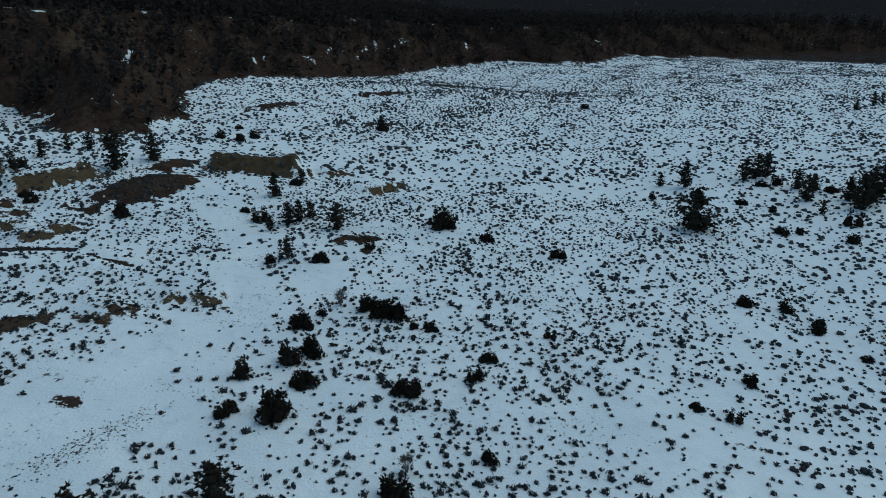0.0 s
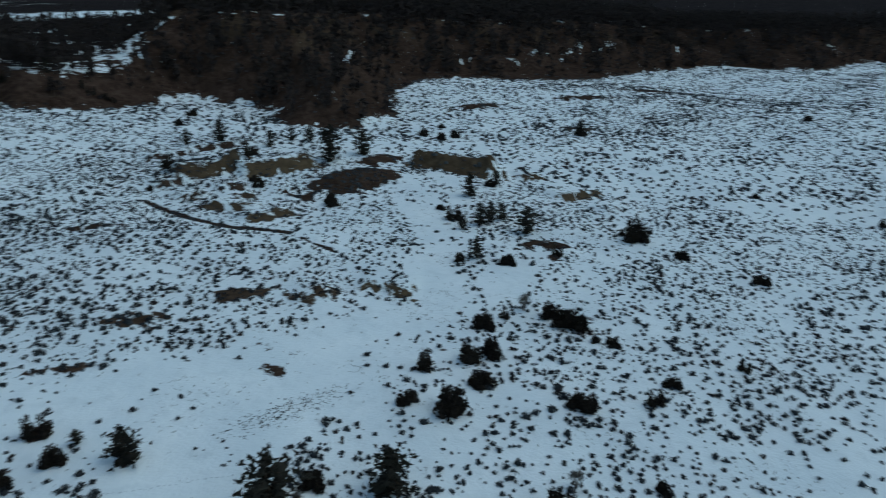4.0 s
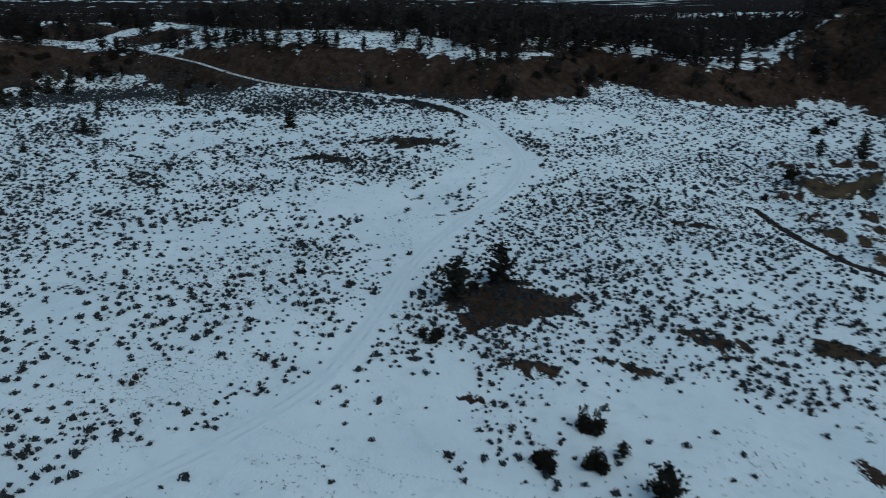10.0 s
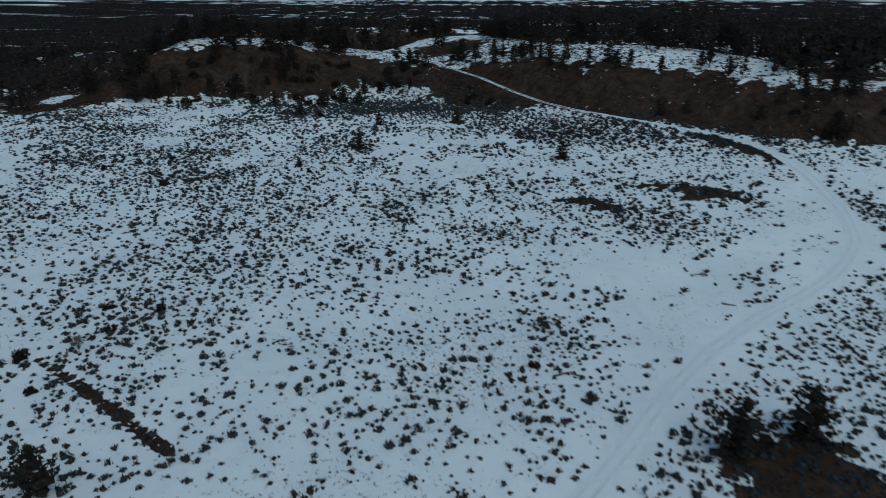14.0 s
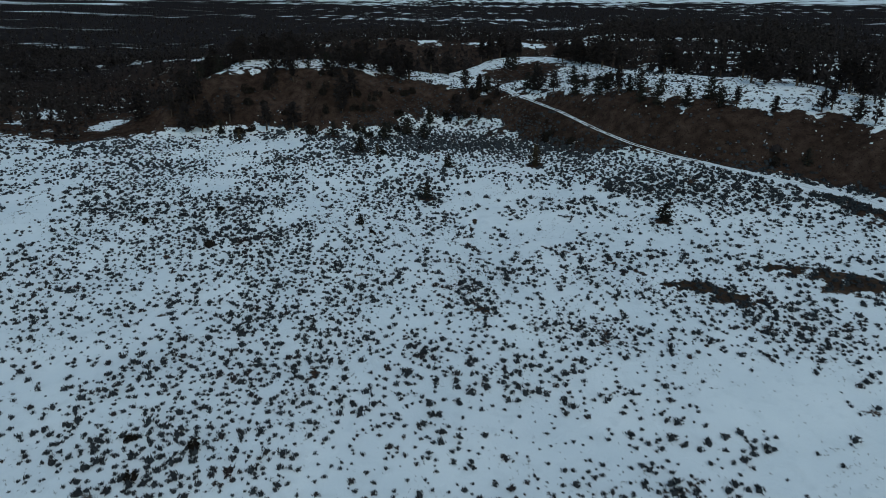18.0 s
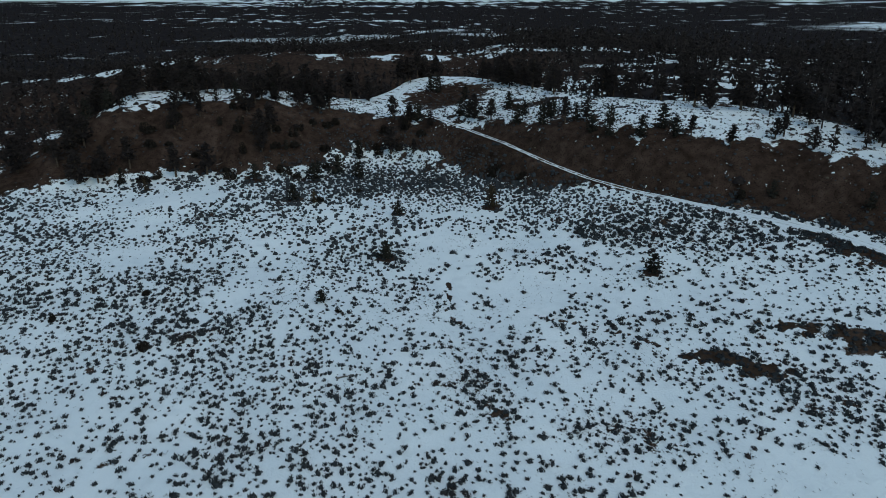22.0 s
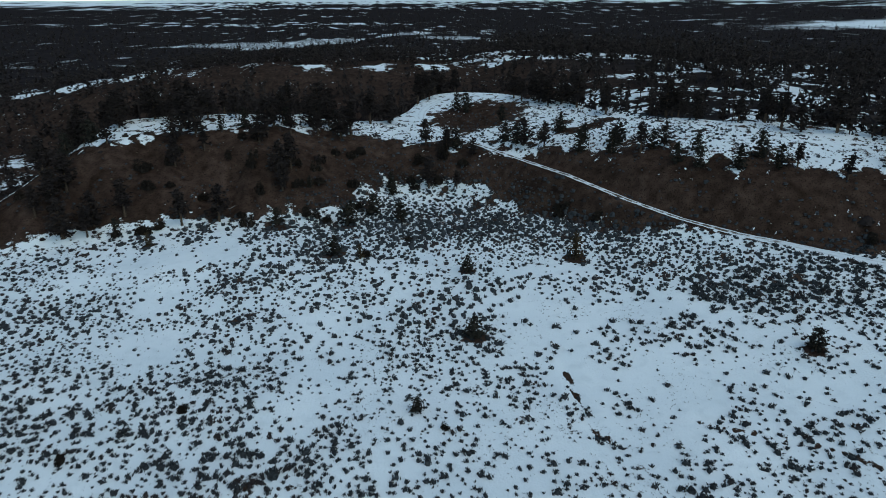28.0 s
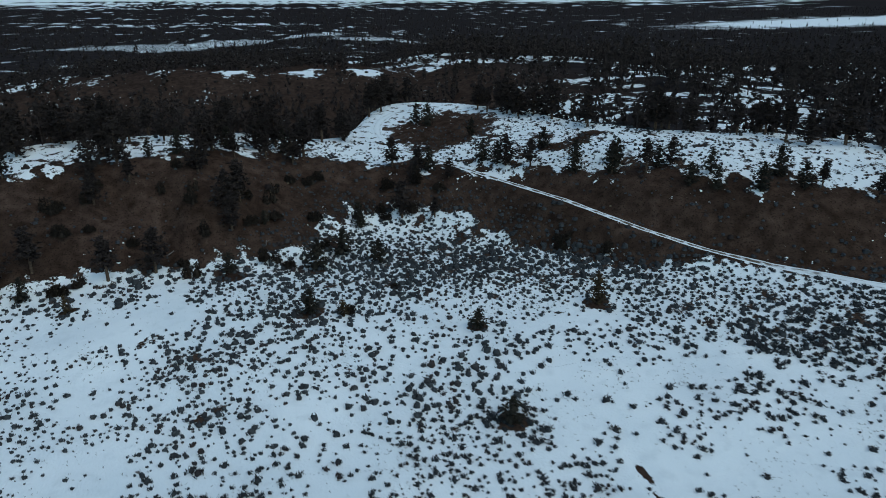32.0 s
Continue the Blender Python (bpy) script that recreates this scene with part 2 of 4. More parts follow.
def ground(x, y):
    """Height of the land, and how far a place lies behind the foot of the slopes (negative: in the meadow)."""
    x, y = np.asarray(x, float), np.asarray(y, float)
    d = foot_side(x, y)
    z = 1.8 + 0.07 * np.clip(y, -90, 150) + 0.012 * np.clip(y - 150, 0, 60)
    z = z + 4.0 * smooth((d + 65) / 65) * smooth((x - 8) / 45) * (1 - smooth((x - 110) / 60))
    z += 0.35 * waves(x, y, 42, 1) + 0.12 * waves(x, y, 13, 2)
    z += 1.6 * waves(x, y, 160, 9) * smooth((x - 130) / 120)
    east = bluff(x, y)
    west = smooth((x + 83 - 0.08 * (y - 160)) / 27)
    near = 1 - smooth((np.hypot(x, y) - 480) / 300) * smooth((y - 80) / 150)
    high = (7.9 + 15 * east + 4.6 * smooth((6 - x) / 40)) * west * near
    wide = slope_width(x, y)
    ribs = 0.10 * waves(x, y, 17, 3) + 0.05 * waves(x, y, 6, 4)
    rise = smooth(d / wide + ribs * smooth(d / 6) * (1 - smooth((d - wide) / 20)))
    z += high * (0.35 * np.clip(d / wide, 0, 1) + 0.65 * rise)
    back = np.clip(d - wide, 0, None)
    z += 0.085 * np.clip(back, 0, 40) * (1 - east) * west * near + 0.03 * np.clip(back, 0, 60) * east * near
    # the wooded trough behind the plateau, the ridge beyond it, and the plain
    deep = plateau_depth(x)
    fall = (13 - 9 * smooth((x - 25) / 60)) * (1 - east) * near
    z -= fall * smooth((back - deep) / 26) * (1 - 0.6 * smooth((back - 80) / 50) * smooth((x - 40) / 50))
    far = np.hypot(x, y)
    z -= 24 * np.maximum(smooth((back - 185) / 160), smooth((far - 650) / 400)) * (1 - smooth((x - 150) / 200) * smooth((260 - y) / 180))
    z += 2.2 * waves(x, y, 330, 5) * smooth((back - 120) / 120) * (1 - smooth((far - 1500) / 1500))
    # the wooded ridge beyond the trough: a brown flank towards the meadow, a flat top, and a fall to the plain
    reach, along, side = to_line(x, y, RIDGE)
    top = np.interp(along, RIDGE_RUN, RIDGE_HIGH) + 0.8 * waves(x, y, 30, 71) + 0.4 * waves(x, y, 11, 72)
    ridge = top - np.where(side > 0, 22 * smooth((reach - 35) / 110), (15 + 3 * waves(x, y, 21, 73)) * smooth(reach / 52) + 0.5 * np.clip(reach - 45, 0, None))
    z = np.maximum(z, ridge)
    z += 80 * smooth((far - 900) / 4300)
    return z, d


# bare patches: place, half length, half width, turn in degrees, height of the bank, clay
PATCHES = (
    (31.2, 26.4, 8.4, 4.4, -16, 0.5, 0.1), (48, 84.5, 9, 2.0, -38, 0.4, 0.15), (32, 84.5, 4.6, 2.0, -33, 0.3, 0.15),
    (63, 103, 10, 2.6, 118, 0.4, 0.0), (45.5, 11, 4.0, 1.6, -60, 0.3, 0.2), (56.5, 4.5, 5.0, 1.6, -52, 0.4, 0.3),
    (60.5, -4, 2.6, 1.3, -50, 0.3, 0.4), (44, 1.5, 1.3, 0.35, -55, 0.15, 0.3),
    (26, 16.5, 2.6, 1.2, -55, 0.3, 0.1), (110, 9.5, 11, 6, -30, 1.5, 0.1))
PATCHES_EAST = (
    (205, -29, 7, 2.5, -50, 0.4, 0.3), (260, -30, 14, 4, -60, 0.5, 0.1), (220, 5, 14, 3, -30, 0.4, 0.1), (310, -60, 22, 5, -60, 0.5, 0.1),
    (89.5, -28.5, 3.8, 2.2, -70, 0.2, 0.0), (70, 36, 3, 1.0, -50, 0.2, 0.1), (34, 12.5, 2.5, 0.6, -60, 0.2, 0.1), (127, 10, 5, 3, -30, 0.6, 0.1))
# cut banks: from, to, height, depth of the bare face, clay
SCARPS = (
    (104.4, 50.3, 123.1, 36.8, 0.9, 0.9, 0.05), (95.5, 38.3, 105.5, 30, 2.0, 2.4, 0.75), (102.3, 27.6, 115.4, 19.1, 2.1, 2.6, 0.95),
    (90.7, 39.3, 96.2, 35.1, 0.9, 0.8, 0.1), (87, 32.2, 90.4, 29.4, 1.0, 0.9, 0.1), (84.6, 27.1, 86, 19, 1.2, 1.4, 0.6),
    (80.2, 16, 87.2, 11.3, 1.0, 1.2, 0.8), (93.9, 28.8, 97.8, 25.9, 0.8, 0.8, 0.1), (91, 25, 94.5, 22, 0.7, 0.8, 0.3), (98, 20, 101, 17.5, 0.6, 0.7, 0.1),
    (63.4, -7.4, 64.1, -14.8, 0.8, 1.3, 0.95), (57, -2.6, 59.6, -6.2, 0.7, 0.9, 0.4))
SCARPS_EAST = (
    (125.5, 4, 123.2, -15, 2.8, 5.5, 0.75), (124, -15.9, 127.3, -19.3, 1.3, 1.5, 0.5), (126.9, -21.3, 129.8, -25.9, 1.1, 1.5, 0.5),
    (116.5, -30.6, 125.8, -38.4, 1.1, 1.8, 0.85), (175.8, -26.3, 179.6, -31.7, 0.8, 1.4, 0.4), (113, -39.2, 117.9, -42.6, 0.6, 0.8, 0.2), (103, 33.5, 108, 29.5, 0.8, 0.8, 0.3))
# shallow gullies that cut the snow: polylines and half width
GULLIES = (
    (((-32, 48.6), (-30.2, 47.2), (-26.2, 43.7), (-22, 39.9), (-19.1, 37.1), (-16.6, 34.9)), 0.56),
    (((4.1, 113.2), (3.4, 109.5), (2.5, 104), (2.5, 100.5), (4.2, 98.4)), 0.24),
    (((85, 38), (83, 34), (79.6, 25.6), (77.4, 18.1), (79.2, 9.2)), 0.72), (((78, 6.6), (76.4, 3.6), (74.8, -0.2)), 0.3),
    (((18.6, 15.6), (20, 14.2), (22, 12.6)), 0.26),
    (((13, 100), (17, 97), (23, 93), (27, 87)), 0.2))
# brown rings round the lone pines of the meadow, where the snow has gone: place and width
RINGS = ((-4, 121.5, 1.5), (32.4, 107, 1.5), (-18, 149, 1.7), (-26, 165, 2.2), (0, 138.5, 1.2), (17, 138.5, 1.9), (-14, 163, 1.4), (-46, 160, 1.2),
         (27, 30, 1.6), (33, 31, 1.6), (26, 7, 0.9), (25, -1.8, 0.7), (20, 5, 0.9), (84, -31.5, 1.2), (-14, 108.5, 0.6), (-5, 163, 1.0))


# open snow without brush: place, half length, half width, turn
OPEN = (
    (36, -8, 22, 7.5, -38), (52, -12, 14, 5, -25), (72, -16, 16, 4, 15), (96, -9, 14, 4, 30), (116, 2, 8, 3, 35), (34, 3, 12, 6, -40), (2, 12, 15, 7, 10), (14, 14, 10, 6, 35),
    (15, -3, 11, 7, -30), (44, -6, 8, 5, -40), (74, -26, 11, 3.5, -10), (-2, 27, 6, 3, 0), (118, -8, 9, 3, 60), (8, 4, 12, 7, -40), (-6, 17, 9, 4, 10), (22, -10, 7, 4, -40))
OPEN_NORTH = (
    (40, 62, 14, 5, 30), (55, 66, 9, 6, 40), (30, 64, 9, 6, 10), (60, 80, 5, 14, 0), (86, 84, 16, 8, -5), (31.6, 52.6, 9, 7, 30), (6, 124, 9, 6, 30), (14, 106, 9, 6, 40),
    (-41, 153, 13, 4.5, 12), (14, 137, 6, 4, 0), (-66, 110, 6, 14, 10), (-42, 127, 5, 4, 20), (6, 110, 4, 5, 0), (20, 122, 7, 4, 0))
# thinner brush, but not open
THIN = (
    (7.8, 58, 8, 6, 0), (-41, 65, 5, 12, 10), (6.5, 82, 2.2, 7, 5), (26, 100, 6, 4, 0), (-43, 140, 4.5, 6, 0), (27, 67, 9, 5, 10), (5, 117, 8, 5, 0), (24, 106, 8, 4, 0),
    (-8, 46, 5, 3, 0), (-8, 31, 10, 5, 0), (41, -60, 12, 8, -60), (9, 99, 5, 5, 0), (130, -75, 20, 6, -50), (-20, 128, 5, 4, 0), (28, 42, 6, 6, 45))
# brush that stands closer than elsewhere: place, half length, half width, turn, how much
THICK = (
    (8, 155, 26, 13, -25, 1.5), (-33.5, 141.5, 6.5, 4, 25, 1.9), (2.6, 83.5, 2.4, 8, 8, 2.4), (15.3, 75.5, 6, 4.5, 0, 1.7), (66, 40, 24, 14, -45, 0.9), (44, 30, 10, 16, 20, 0.9), (39, 76, 10, 6, -30, 1.5),
    (36, 121, 18, 7, -42, 1.1), (-48, 108, 20, 20, 0, 0.6), (27, 19, 8, 4, -30, 1.4), (92, 52, 20, 12, -40, 0.8), (-22, 92, 14, 20, 0, 0.6), (30.6, 38, 6, 2.2, 20, 1.4))
THICK_NORTH = (
    (-32, 118.5, 8, 3.5, 0, 1.4), (-32, 133, 6, 3, 0, 1.5), (-24, 61, 13, 16, 0, 0.8), (24.5, 83.4, 4, 3, 0, 1.3), (43, 60.7, 4, 1.5, 0, 1.6), (68, 74.8, 4, 2.5, 0, 1.4),
    (18.3, 49, 3, 6, 10, 1.0), (-42, 127, 4, 2, 0, 0.8), (-9, 122.5, 4, 2.5, 0, 1.3), (-54, 132, 13, 14, 0, 0.7), (240, -60, 70, 40, -40, 0.7), (20, 116, 5, 1.6, 20, 0.8), (-14, 117, 6, 6, 0, 0.5))


def brush_odds(x, y):
    """How thick the brush stands, 0 to about 2."""
    d = foot_side(x, y)
    p = 0.98 + 0.34 * waves(x, y, 7.5, 31) + 0.26 * waves(x, y, 34, 32) + 0.38 * waves(x, y, 3.4, 33)
    ragged = 0.28 * waves(x, y, 7, 61) + 0.18 * waves(x, y, 2.7, 62)
    for ax, ay, a, b, turn, more in THICK + THICK_NORTH + tuple((*row[:2], 1.15 * row[2] + 0.6, 1.15 * row[3] + 0.6, row[4], 0.75) for row in PATCHES if row[0] < 85):
        ca, sa = math.cos(radians(turn)), math.sin(radians(turn))
        r = np.hypot(((x - ax) * ca + (y - ay) * sa) / a, (-(x - ax) * sa + (y - ay) * ca) / b)
        p = p + more * smooth(1.2 - r)
    for ax, ay, a, b, turn, left in [(*row, 0.03) for row in OPEN] + [(*row, 0.14) for row in OPEN_NORTH] + [(*row, 0.5) for row in THIN]:
        ca, sa = math.cos(radians(turn)), math.sin(radians(turn))
        r = np.hypot(((x - ax) * ca + (y - ay) * sa) / a, (-(x - ax) * sa + (y - ay) * ca) / b)
        p = p * (left + (1 - left) * smooth((r + ragged - 0.62) / 0.6))
    p = p + 0.75 * smooth((d + 26) / 18) * smooth((52 - np.abs(x - 16)) / 25)
    road, _, _ = to_line(x, y, ROAD)
    p = p * smooth((road - 0.9) / 1.1)
    p = np.clip(p, 0.03, 2.9) ** 1.2 * (road > 1.2)
    slope = smooth((d - 7 * smooth((26 - np.abs(x + 1)) / 8)) / 4) * (1 - 0.3 * smooth((d - slope_width(x, y)) / 4))
    return p * (1 - 0.8 * slope), d


def scarp_frame(x, y, ax, ay, bx, by):
    """Along a cut bank from its middle, across it (positive: behind the face), and half its length."""
    half = 0.5 * math.hypot(bx - ax, by - ay)
    ux, uy = (bx - ax) / (2 * half), (by - ay) / (2 * half)
    px, py = x - 0.5 * (ax + bx), y - 0.5 * (ay + by)
    bow = 0.5 * waves(x, y, 7, 74)
    return px * ux + py * uy, -px * uy + py * ux + bow, half


def soil_of(x, y, d):
    """How far a place lies inside bare soil (metres, negative: snow), how much of it is clay, and how much is wooded."""
    east = bluff(x, y)
    wide = slope_width(x, y)
    back = d - wide
    far, deep = np.hypot(x, y), plateau_depth(x)
    # the slopes
    s = np.minimum(d * 1.1 - 4.4 - 3.2 * smooth((8 - x) / 8) * smooth((x + 16) / 8) + 4.2 * smooth((x - 66) / 6) * smooth((168 - x) / 10) + 5.4 * smooth((x - 12) / 10) * smooth((72 - x) / 6) + 0.7 * waves(x, y, 15, 11) + 0.9 * waves(x, y, 4, 12), -back * 0.6 + 1.0 + 1.3 * waves(x, y, 18, 13) + 1.3 * waves(x, y, 6, 44) + 0.9 * waves(x, y, 2.8, 45))
    s = np.where(east > 0.5, np.maximum(s, np.minimum(d * 0.5, 2.0 + 1.2 * waves(x, y, 30, 14) - 0.02 * back)), s)
    s = np.minimum(s, 2.5) - (1.3 + 1.3 * waves(x, y, 5, 63)) * smooth(1.25 - np.hypot(x + 3 + 0.25 * (y - 176), (y - 174) * 0.5) / 4.6)
    s -= 4.0 * east * smooth(1 - np.abs(d - 1.02 * wide - 2 * waves(x, y, 45, 48)) / 2.2) * smooth((waves(x, y, 27, 49) + 0.1) / 0.3)
    s -= 3.5 * smooth(1.3 - np.hypot((x - 122) / 2.4, (y - 110) / 13))
    # the old diggings: soil and snow mixed
    u, v = ((x - 104) - (y - 24)) * 0.707, ((x - 104) + (y - 24)) * 0.707
    s = np.maximum(s, np.minimum(1.3 * waves(x, y, 6, 46) + 1.0 * waves(x, y, 2.6, 47) - 1.35, 4.0 * (1 - np.hypot(u / 26, v / 15))))
    # the plateau and the woods behind it
    s = np.maximum(s, np.where(d > 0, 1.6 * waves(x, y, 17, 16) + 1.1 * waves(x, y, 6, 17) - 1.5 + 1.0 * smooth((x - 72) / 20) + 2.6 * smooth((back - deep) / 15), -3))
    s = np.maximum(s, np.where(d > 0, 2.0 * smooth((back - deep) / 14) * (1.15 + 0.9 * waves(x, y, 36, 18) - 0.35 * smooth((x - 20) / 60) - 0.3 * smooth((x - 70) / 30) + 0.7 * waves(x, y, 11, 43)) - 0.5, -3))
    s = s - (1.6 + 1.2 * waves(x, y, 48, 85)) * smooth((back - deep - 20) / 14) * smooth((x - 38) / 25) * (d > 0) * (1 - east) * (1 - smooth((far - 480) / 100))
    s = np.maximum(s, 2.0 * (1.2 - np.hypot((x - 62) / 24, (y - 276) / 28)) + 0.9 * waves(x, y, 12, 70))
    s = np.maximum(s, 3.0 * (1.1 - np.hypot((x - 21.5) / 10.5, (y - 203) / 11)) + 0.6 * waves(x, y, 6, 67))
    s = np.maximum(s, 3.0 * (1.0 - np.hypot((x + 5) / 11, (y - 183) / 5)) + 0.8 * waves(x, y, 6, 84))
    west = smooth((-74 + 0.1 * (y - 160) - x) / 9) * smooth((d + 6) / 8)
    s = s + (1.2 * waves(x, y, 27, 50) + 0.9 * waves(x, y, 9, 51) + 0.85 - s) * west * (1 - smooth((far - 470) / 150))
    # the plain far away: bands of wood and of open snow
    bands = waves(x * 0.35 + y * 0.1, y * 1.4 - x * 0.25, 420, 19) + 0.7 * waves(x * 0.5, y * 1.6 - x * 0.3, 170, 20)
    plain = 2.2 + 1.3 * bands + 0.9 * waves(x, y, 60, 68) + 1.3 * waves(x, y, 24, 69) + 2.5 * smooth((x - 1.1 * y) / 300) - 4.4 * smooth((far - 2500) / 2000)
    s = s + (plain - s) * smooth((far - 520) / 180)
    for ax, ay, a, b, floor in ((35, 1130, 170, 60, 0.15), (1430, 1230, 420, 140, -2.5), (250, 1000, 60, 40, 0.1)):
        s = np.minimum(s, np.maximum(3.0 * (np.hypot((x - ax) / a, (y - ay) / b) + 0.12 * waves(x, y, 90, 76) - 1), floor))
    crest, _, side = to_line(x, y, RIDGE)
    s = np.where((side < 0) & (crest < 58) & (x < 110), np.maximum(s, 1.3 + 0.8 * waves(x, y, 14, 77) + 0.7 * waves(x, y, 5, 78)), s)
    s = np.minimum(s, np.where(crest < 25, 0.55 * (np.abs(crest - 3) - 0.3 - 3.8 * waves(x, y, 26, 30) - 2 * waves(x, y, 7, 83)), 9))
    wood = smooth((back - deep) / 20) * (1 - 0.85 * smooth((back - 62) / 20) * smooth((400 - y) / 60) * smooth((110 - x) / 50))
    s = s - 3.2 * east * smooth(1 - np.abs(d / wide - 0.42 - 0.1 * waves(x, y, 40, 64)) / 0.05) * smooth((waves(x, y, 20, 65) + 0.4 * waves(x, y, 8, 66) - 0.1) / 0.3)
    clay = np.zeros(x.shape)
    clay = np.maximum(clay, 0.4 * east * smooth((waves(x, y, 24, 21) - 0.1) / 0.6) * smooth((d / wide - 0.5) / 0.15) * smooth(d / 8) * (1 - smooth(back / 15)))
    # soil among the thickest brush, and loose patches
    s = np.maximum(s, np.where(d <= 6, (brush_odds(x, y)[0] - 2.5) * 0.8 - 0.9, -3))
    bent, bent2 = 0.5 * waves(x, y, 9, 36) + 0.25 * waves(x, y, 4, 37), 0.35 * waves(x, y, 7, 38) + 0.3 * waves(x, y, 3.5, 39)
    frayed = 0.8 * waves(x, y, 3.1, 27) + 0.5 * waves(x, y, 1.7, 28)
    s = np.maximum(s, np.where(d <= 4, 0.9 * waves(x, y, 7, 22) + 0.7 * waves(x, y, 21, 23) - 2.05 + 1.1 * smooth((d + 26) / 26) * smooth((60 - np.abs(x - 25)) / 30), -3))
    for ax, ay, a, b, turn, _, c in PATCHES + PATCHES_EAST:
        ca, sa = math.cos(radians(turn)), math.sin(radians(turn))
        u, v = (x - ax) * ca + (y - ay) * sa + bent * min(a, 4), -(x - ax) * sa + (y - ay) * ca + bent2 * min(b, 3)
        t = (1 - np.hypot(u / a, v / b)) * max(b, 1.2) * 1.3 + frayed * min(1.0, 0.5 * b) + 0.35 * waves(x, y, 7, 29) * min(b, 3)
        s, clay = np.maximum(s, t), np.where((t > -0.6) & (t >= s - 1e-9), c, clay)
    for ax, ay, bx, by, up, deep_, c in SCARPS + SCARPS_EAST:
        u, v, half = scarp_frame(x, y, ax, ay, bx, by)
        t = np.minimum((half - np.abs(u)) * 0.8, 1.1 * (0.5 * deep_ + 0.35 - np.abs(v - 0.5 * deep_))) + 0.45 * frayed
        s, clay = np.maximum(s, t), np.where((t > -0.4) & (t >= s - 1e-9), c, clay)
    s = np.where((d < 3) & (s > -0.5), s - 1.6 * smooth((waves(x, y, 2.6, 40) + 0.5 * waves(x, y, 9, 41) - 0.75) / 0.4), s)
    for line, half in GULLIES:
        reach, _, _ = to_line(x, y, line)
        half = half * (0.92 + 0.2 * waves(x, y, 6, 42))
        s = np.maximum(s, (half + 0.08 - reach) * 5.0)
    for ax, ay, r in RINGS:
        s = np.maximum(s, (r - np.hypot(x - ax, y - ay)) * 1.6)
    return np.clip(s, -2.5, 2.5), clay, wood


def relief(x, y):
    """The height of the ground with the road's bench, banks and gullies."""
    z, d = ground(x, y)
    for ax, ay, a, b, turn, up, _ in PATCHES + PATCHES_EAST:
        ca, sa = math.cos(radians(turn)), math.sin(radians(turn))
        u, v = (x - ax) * ca + (y - ay) * sa, -(x - ax) * sa + (y - ay) * ca
        z = z + up * smooth(1.15 - np.hypot(u / a, (v - 0.25 * b) / b))
    for ax, ay, bx, by, up, deep_, _ in SCARPS + SCARPS_EAST:
        u, v, half = scarp_frame(x, y, ax, ay, bx, by)
        flutes = 0.12 * up * np.sin(3.1 * u + 2 * waves(x, y, 5, 75)) * smooth(v / 0.4) * smooth((deep_ - v) / 0.6)
        z = z + (up * smooth(v / deep_) * smooth((deep_ + 9 - v) / 9) + flutes) * smooth((half + 1.2 - np.abs(u)) / 2.4)
    for line, half in GULLIES:
        z = z - 0.3 * smooth(1 - to_line(x, y, line)[0] / (half + 0.7))
    reach, along, _ = to_line(x, y, ROAD)
    bench = np.interp(along, ROAD_RUN, ROAD_HIGH)
    return z + (bench - z) * (1 - smooth((reach - 1.6) / 2.6)) * (0.15 + 0.85 * smooth((along - 118) / 25)), d


ROAD_RUN = np.concatenate([[0], np.cumsum(np.hypot(*np.diff(np.array(ROAD, float), axis=0).T))])
_fine = np.linspace(0, ROAD_RUN[-1], 160)
_rx, _ry = (np.interp(_fine, ROAD_RUN, np.array(ROAD, float)[:, k]) for k in (0, 1))
_rz = ground(_rx, _ry)[0]
for _ in range(14):
    _rz[1:-1] = (_rz[:-2] + 2 * _rz[1:-1] + _rz[2:]) / 4
ROAD_HIGH = np.interp(ROAD_RUN, _fine, _rz)


def spot(x, y):
    return float(relief(np.array([float(x)]), np.array([float(y)]))[0][0])


def mesh_of(name, verts, faces, mat):
    """A mesh from arrays: verts (n, 3) and faces (m, 3 or 4)."""
    me = bpy.data.meshes.new(name)
    verts, faces = np.asarray(verts, np.float32), np.asarray(faces, np.int32)
    m, k = faces.shape
    me.vertices.add(len(verts))
    me.vertices.foreach_set("co", verts.ravel())
    me.loops.add(m * k)
    me.loops.foreach_set("vertex_index", faces.ravel())
    me.polygons.add(m)
    me.polygons.foreach_set("loop_start", np.arange(0, m * k, k, dtype=np.int32))
    me.update(calc_edges=True)
    me.materials.append(mat)
    return me


def steps(lo, hi, fine, grow_lo, grow_hi, end):
    mid = list(np.arange(lo, hi, fine))
    up, s = [mid[-1]], fine
    while up[-1] < end:
        s *= grow_hi
        up.append(up[-1] + s)
    down, s = [mid[0]], fine
    while down[-1] > -end:
        s *= grow_lo
        down.append(down[-1] - s)
    return np.array(down[:0:-1] + mid + up[1:])


def build_land():
    gx, gy = steps(-75, 128, 0.78, 1.06, 1.03, 5200), steps(-55, 205, 0.78, 1.06, 1.03, 5200)
    x, y = (a.ravel() for a in np.meshgrid(gx, gy))
    z, d = relief(x, y)
    s, clay, wood = soil_of(x, y, d)
    nx, ny = len(gx), len(gy)
    i = (np.arange(ny - 1)[:, None] * nx + np.arange(nx - 1)).ravel()
    me = mesh_of("ground", np.stack([x, y, z], 1), np.stack([i, i + 1, i + nx + 1, i + nx], 1), LAND)
    me.shade_smooth()
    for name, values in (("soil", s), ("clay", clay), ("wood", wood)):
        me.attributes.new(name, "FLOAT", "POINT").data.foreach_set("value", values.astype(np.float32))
    tagged(new("ground", me), "snow-covered sage meadow, bare brown slopes and wooded plain", "ground", kind="structure")


build_land()


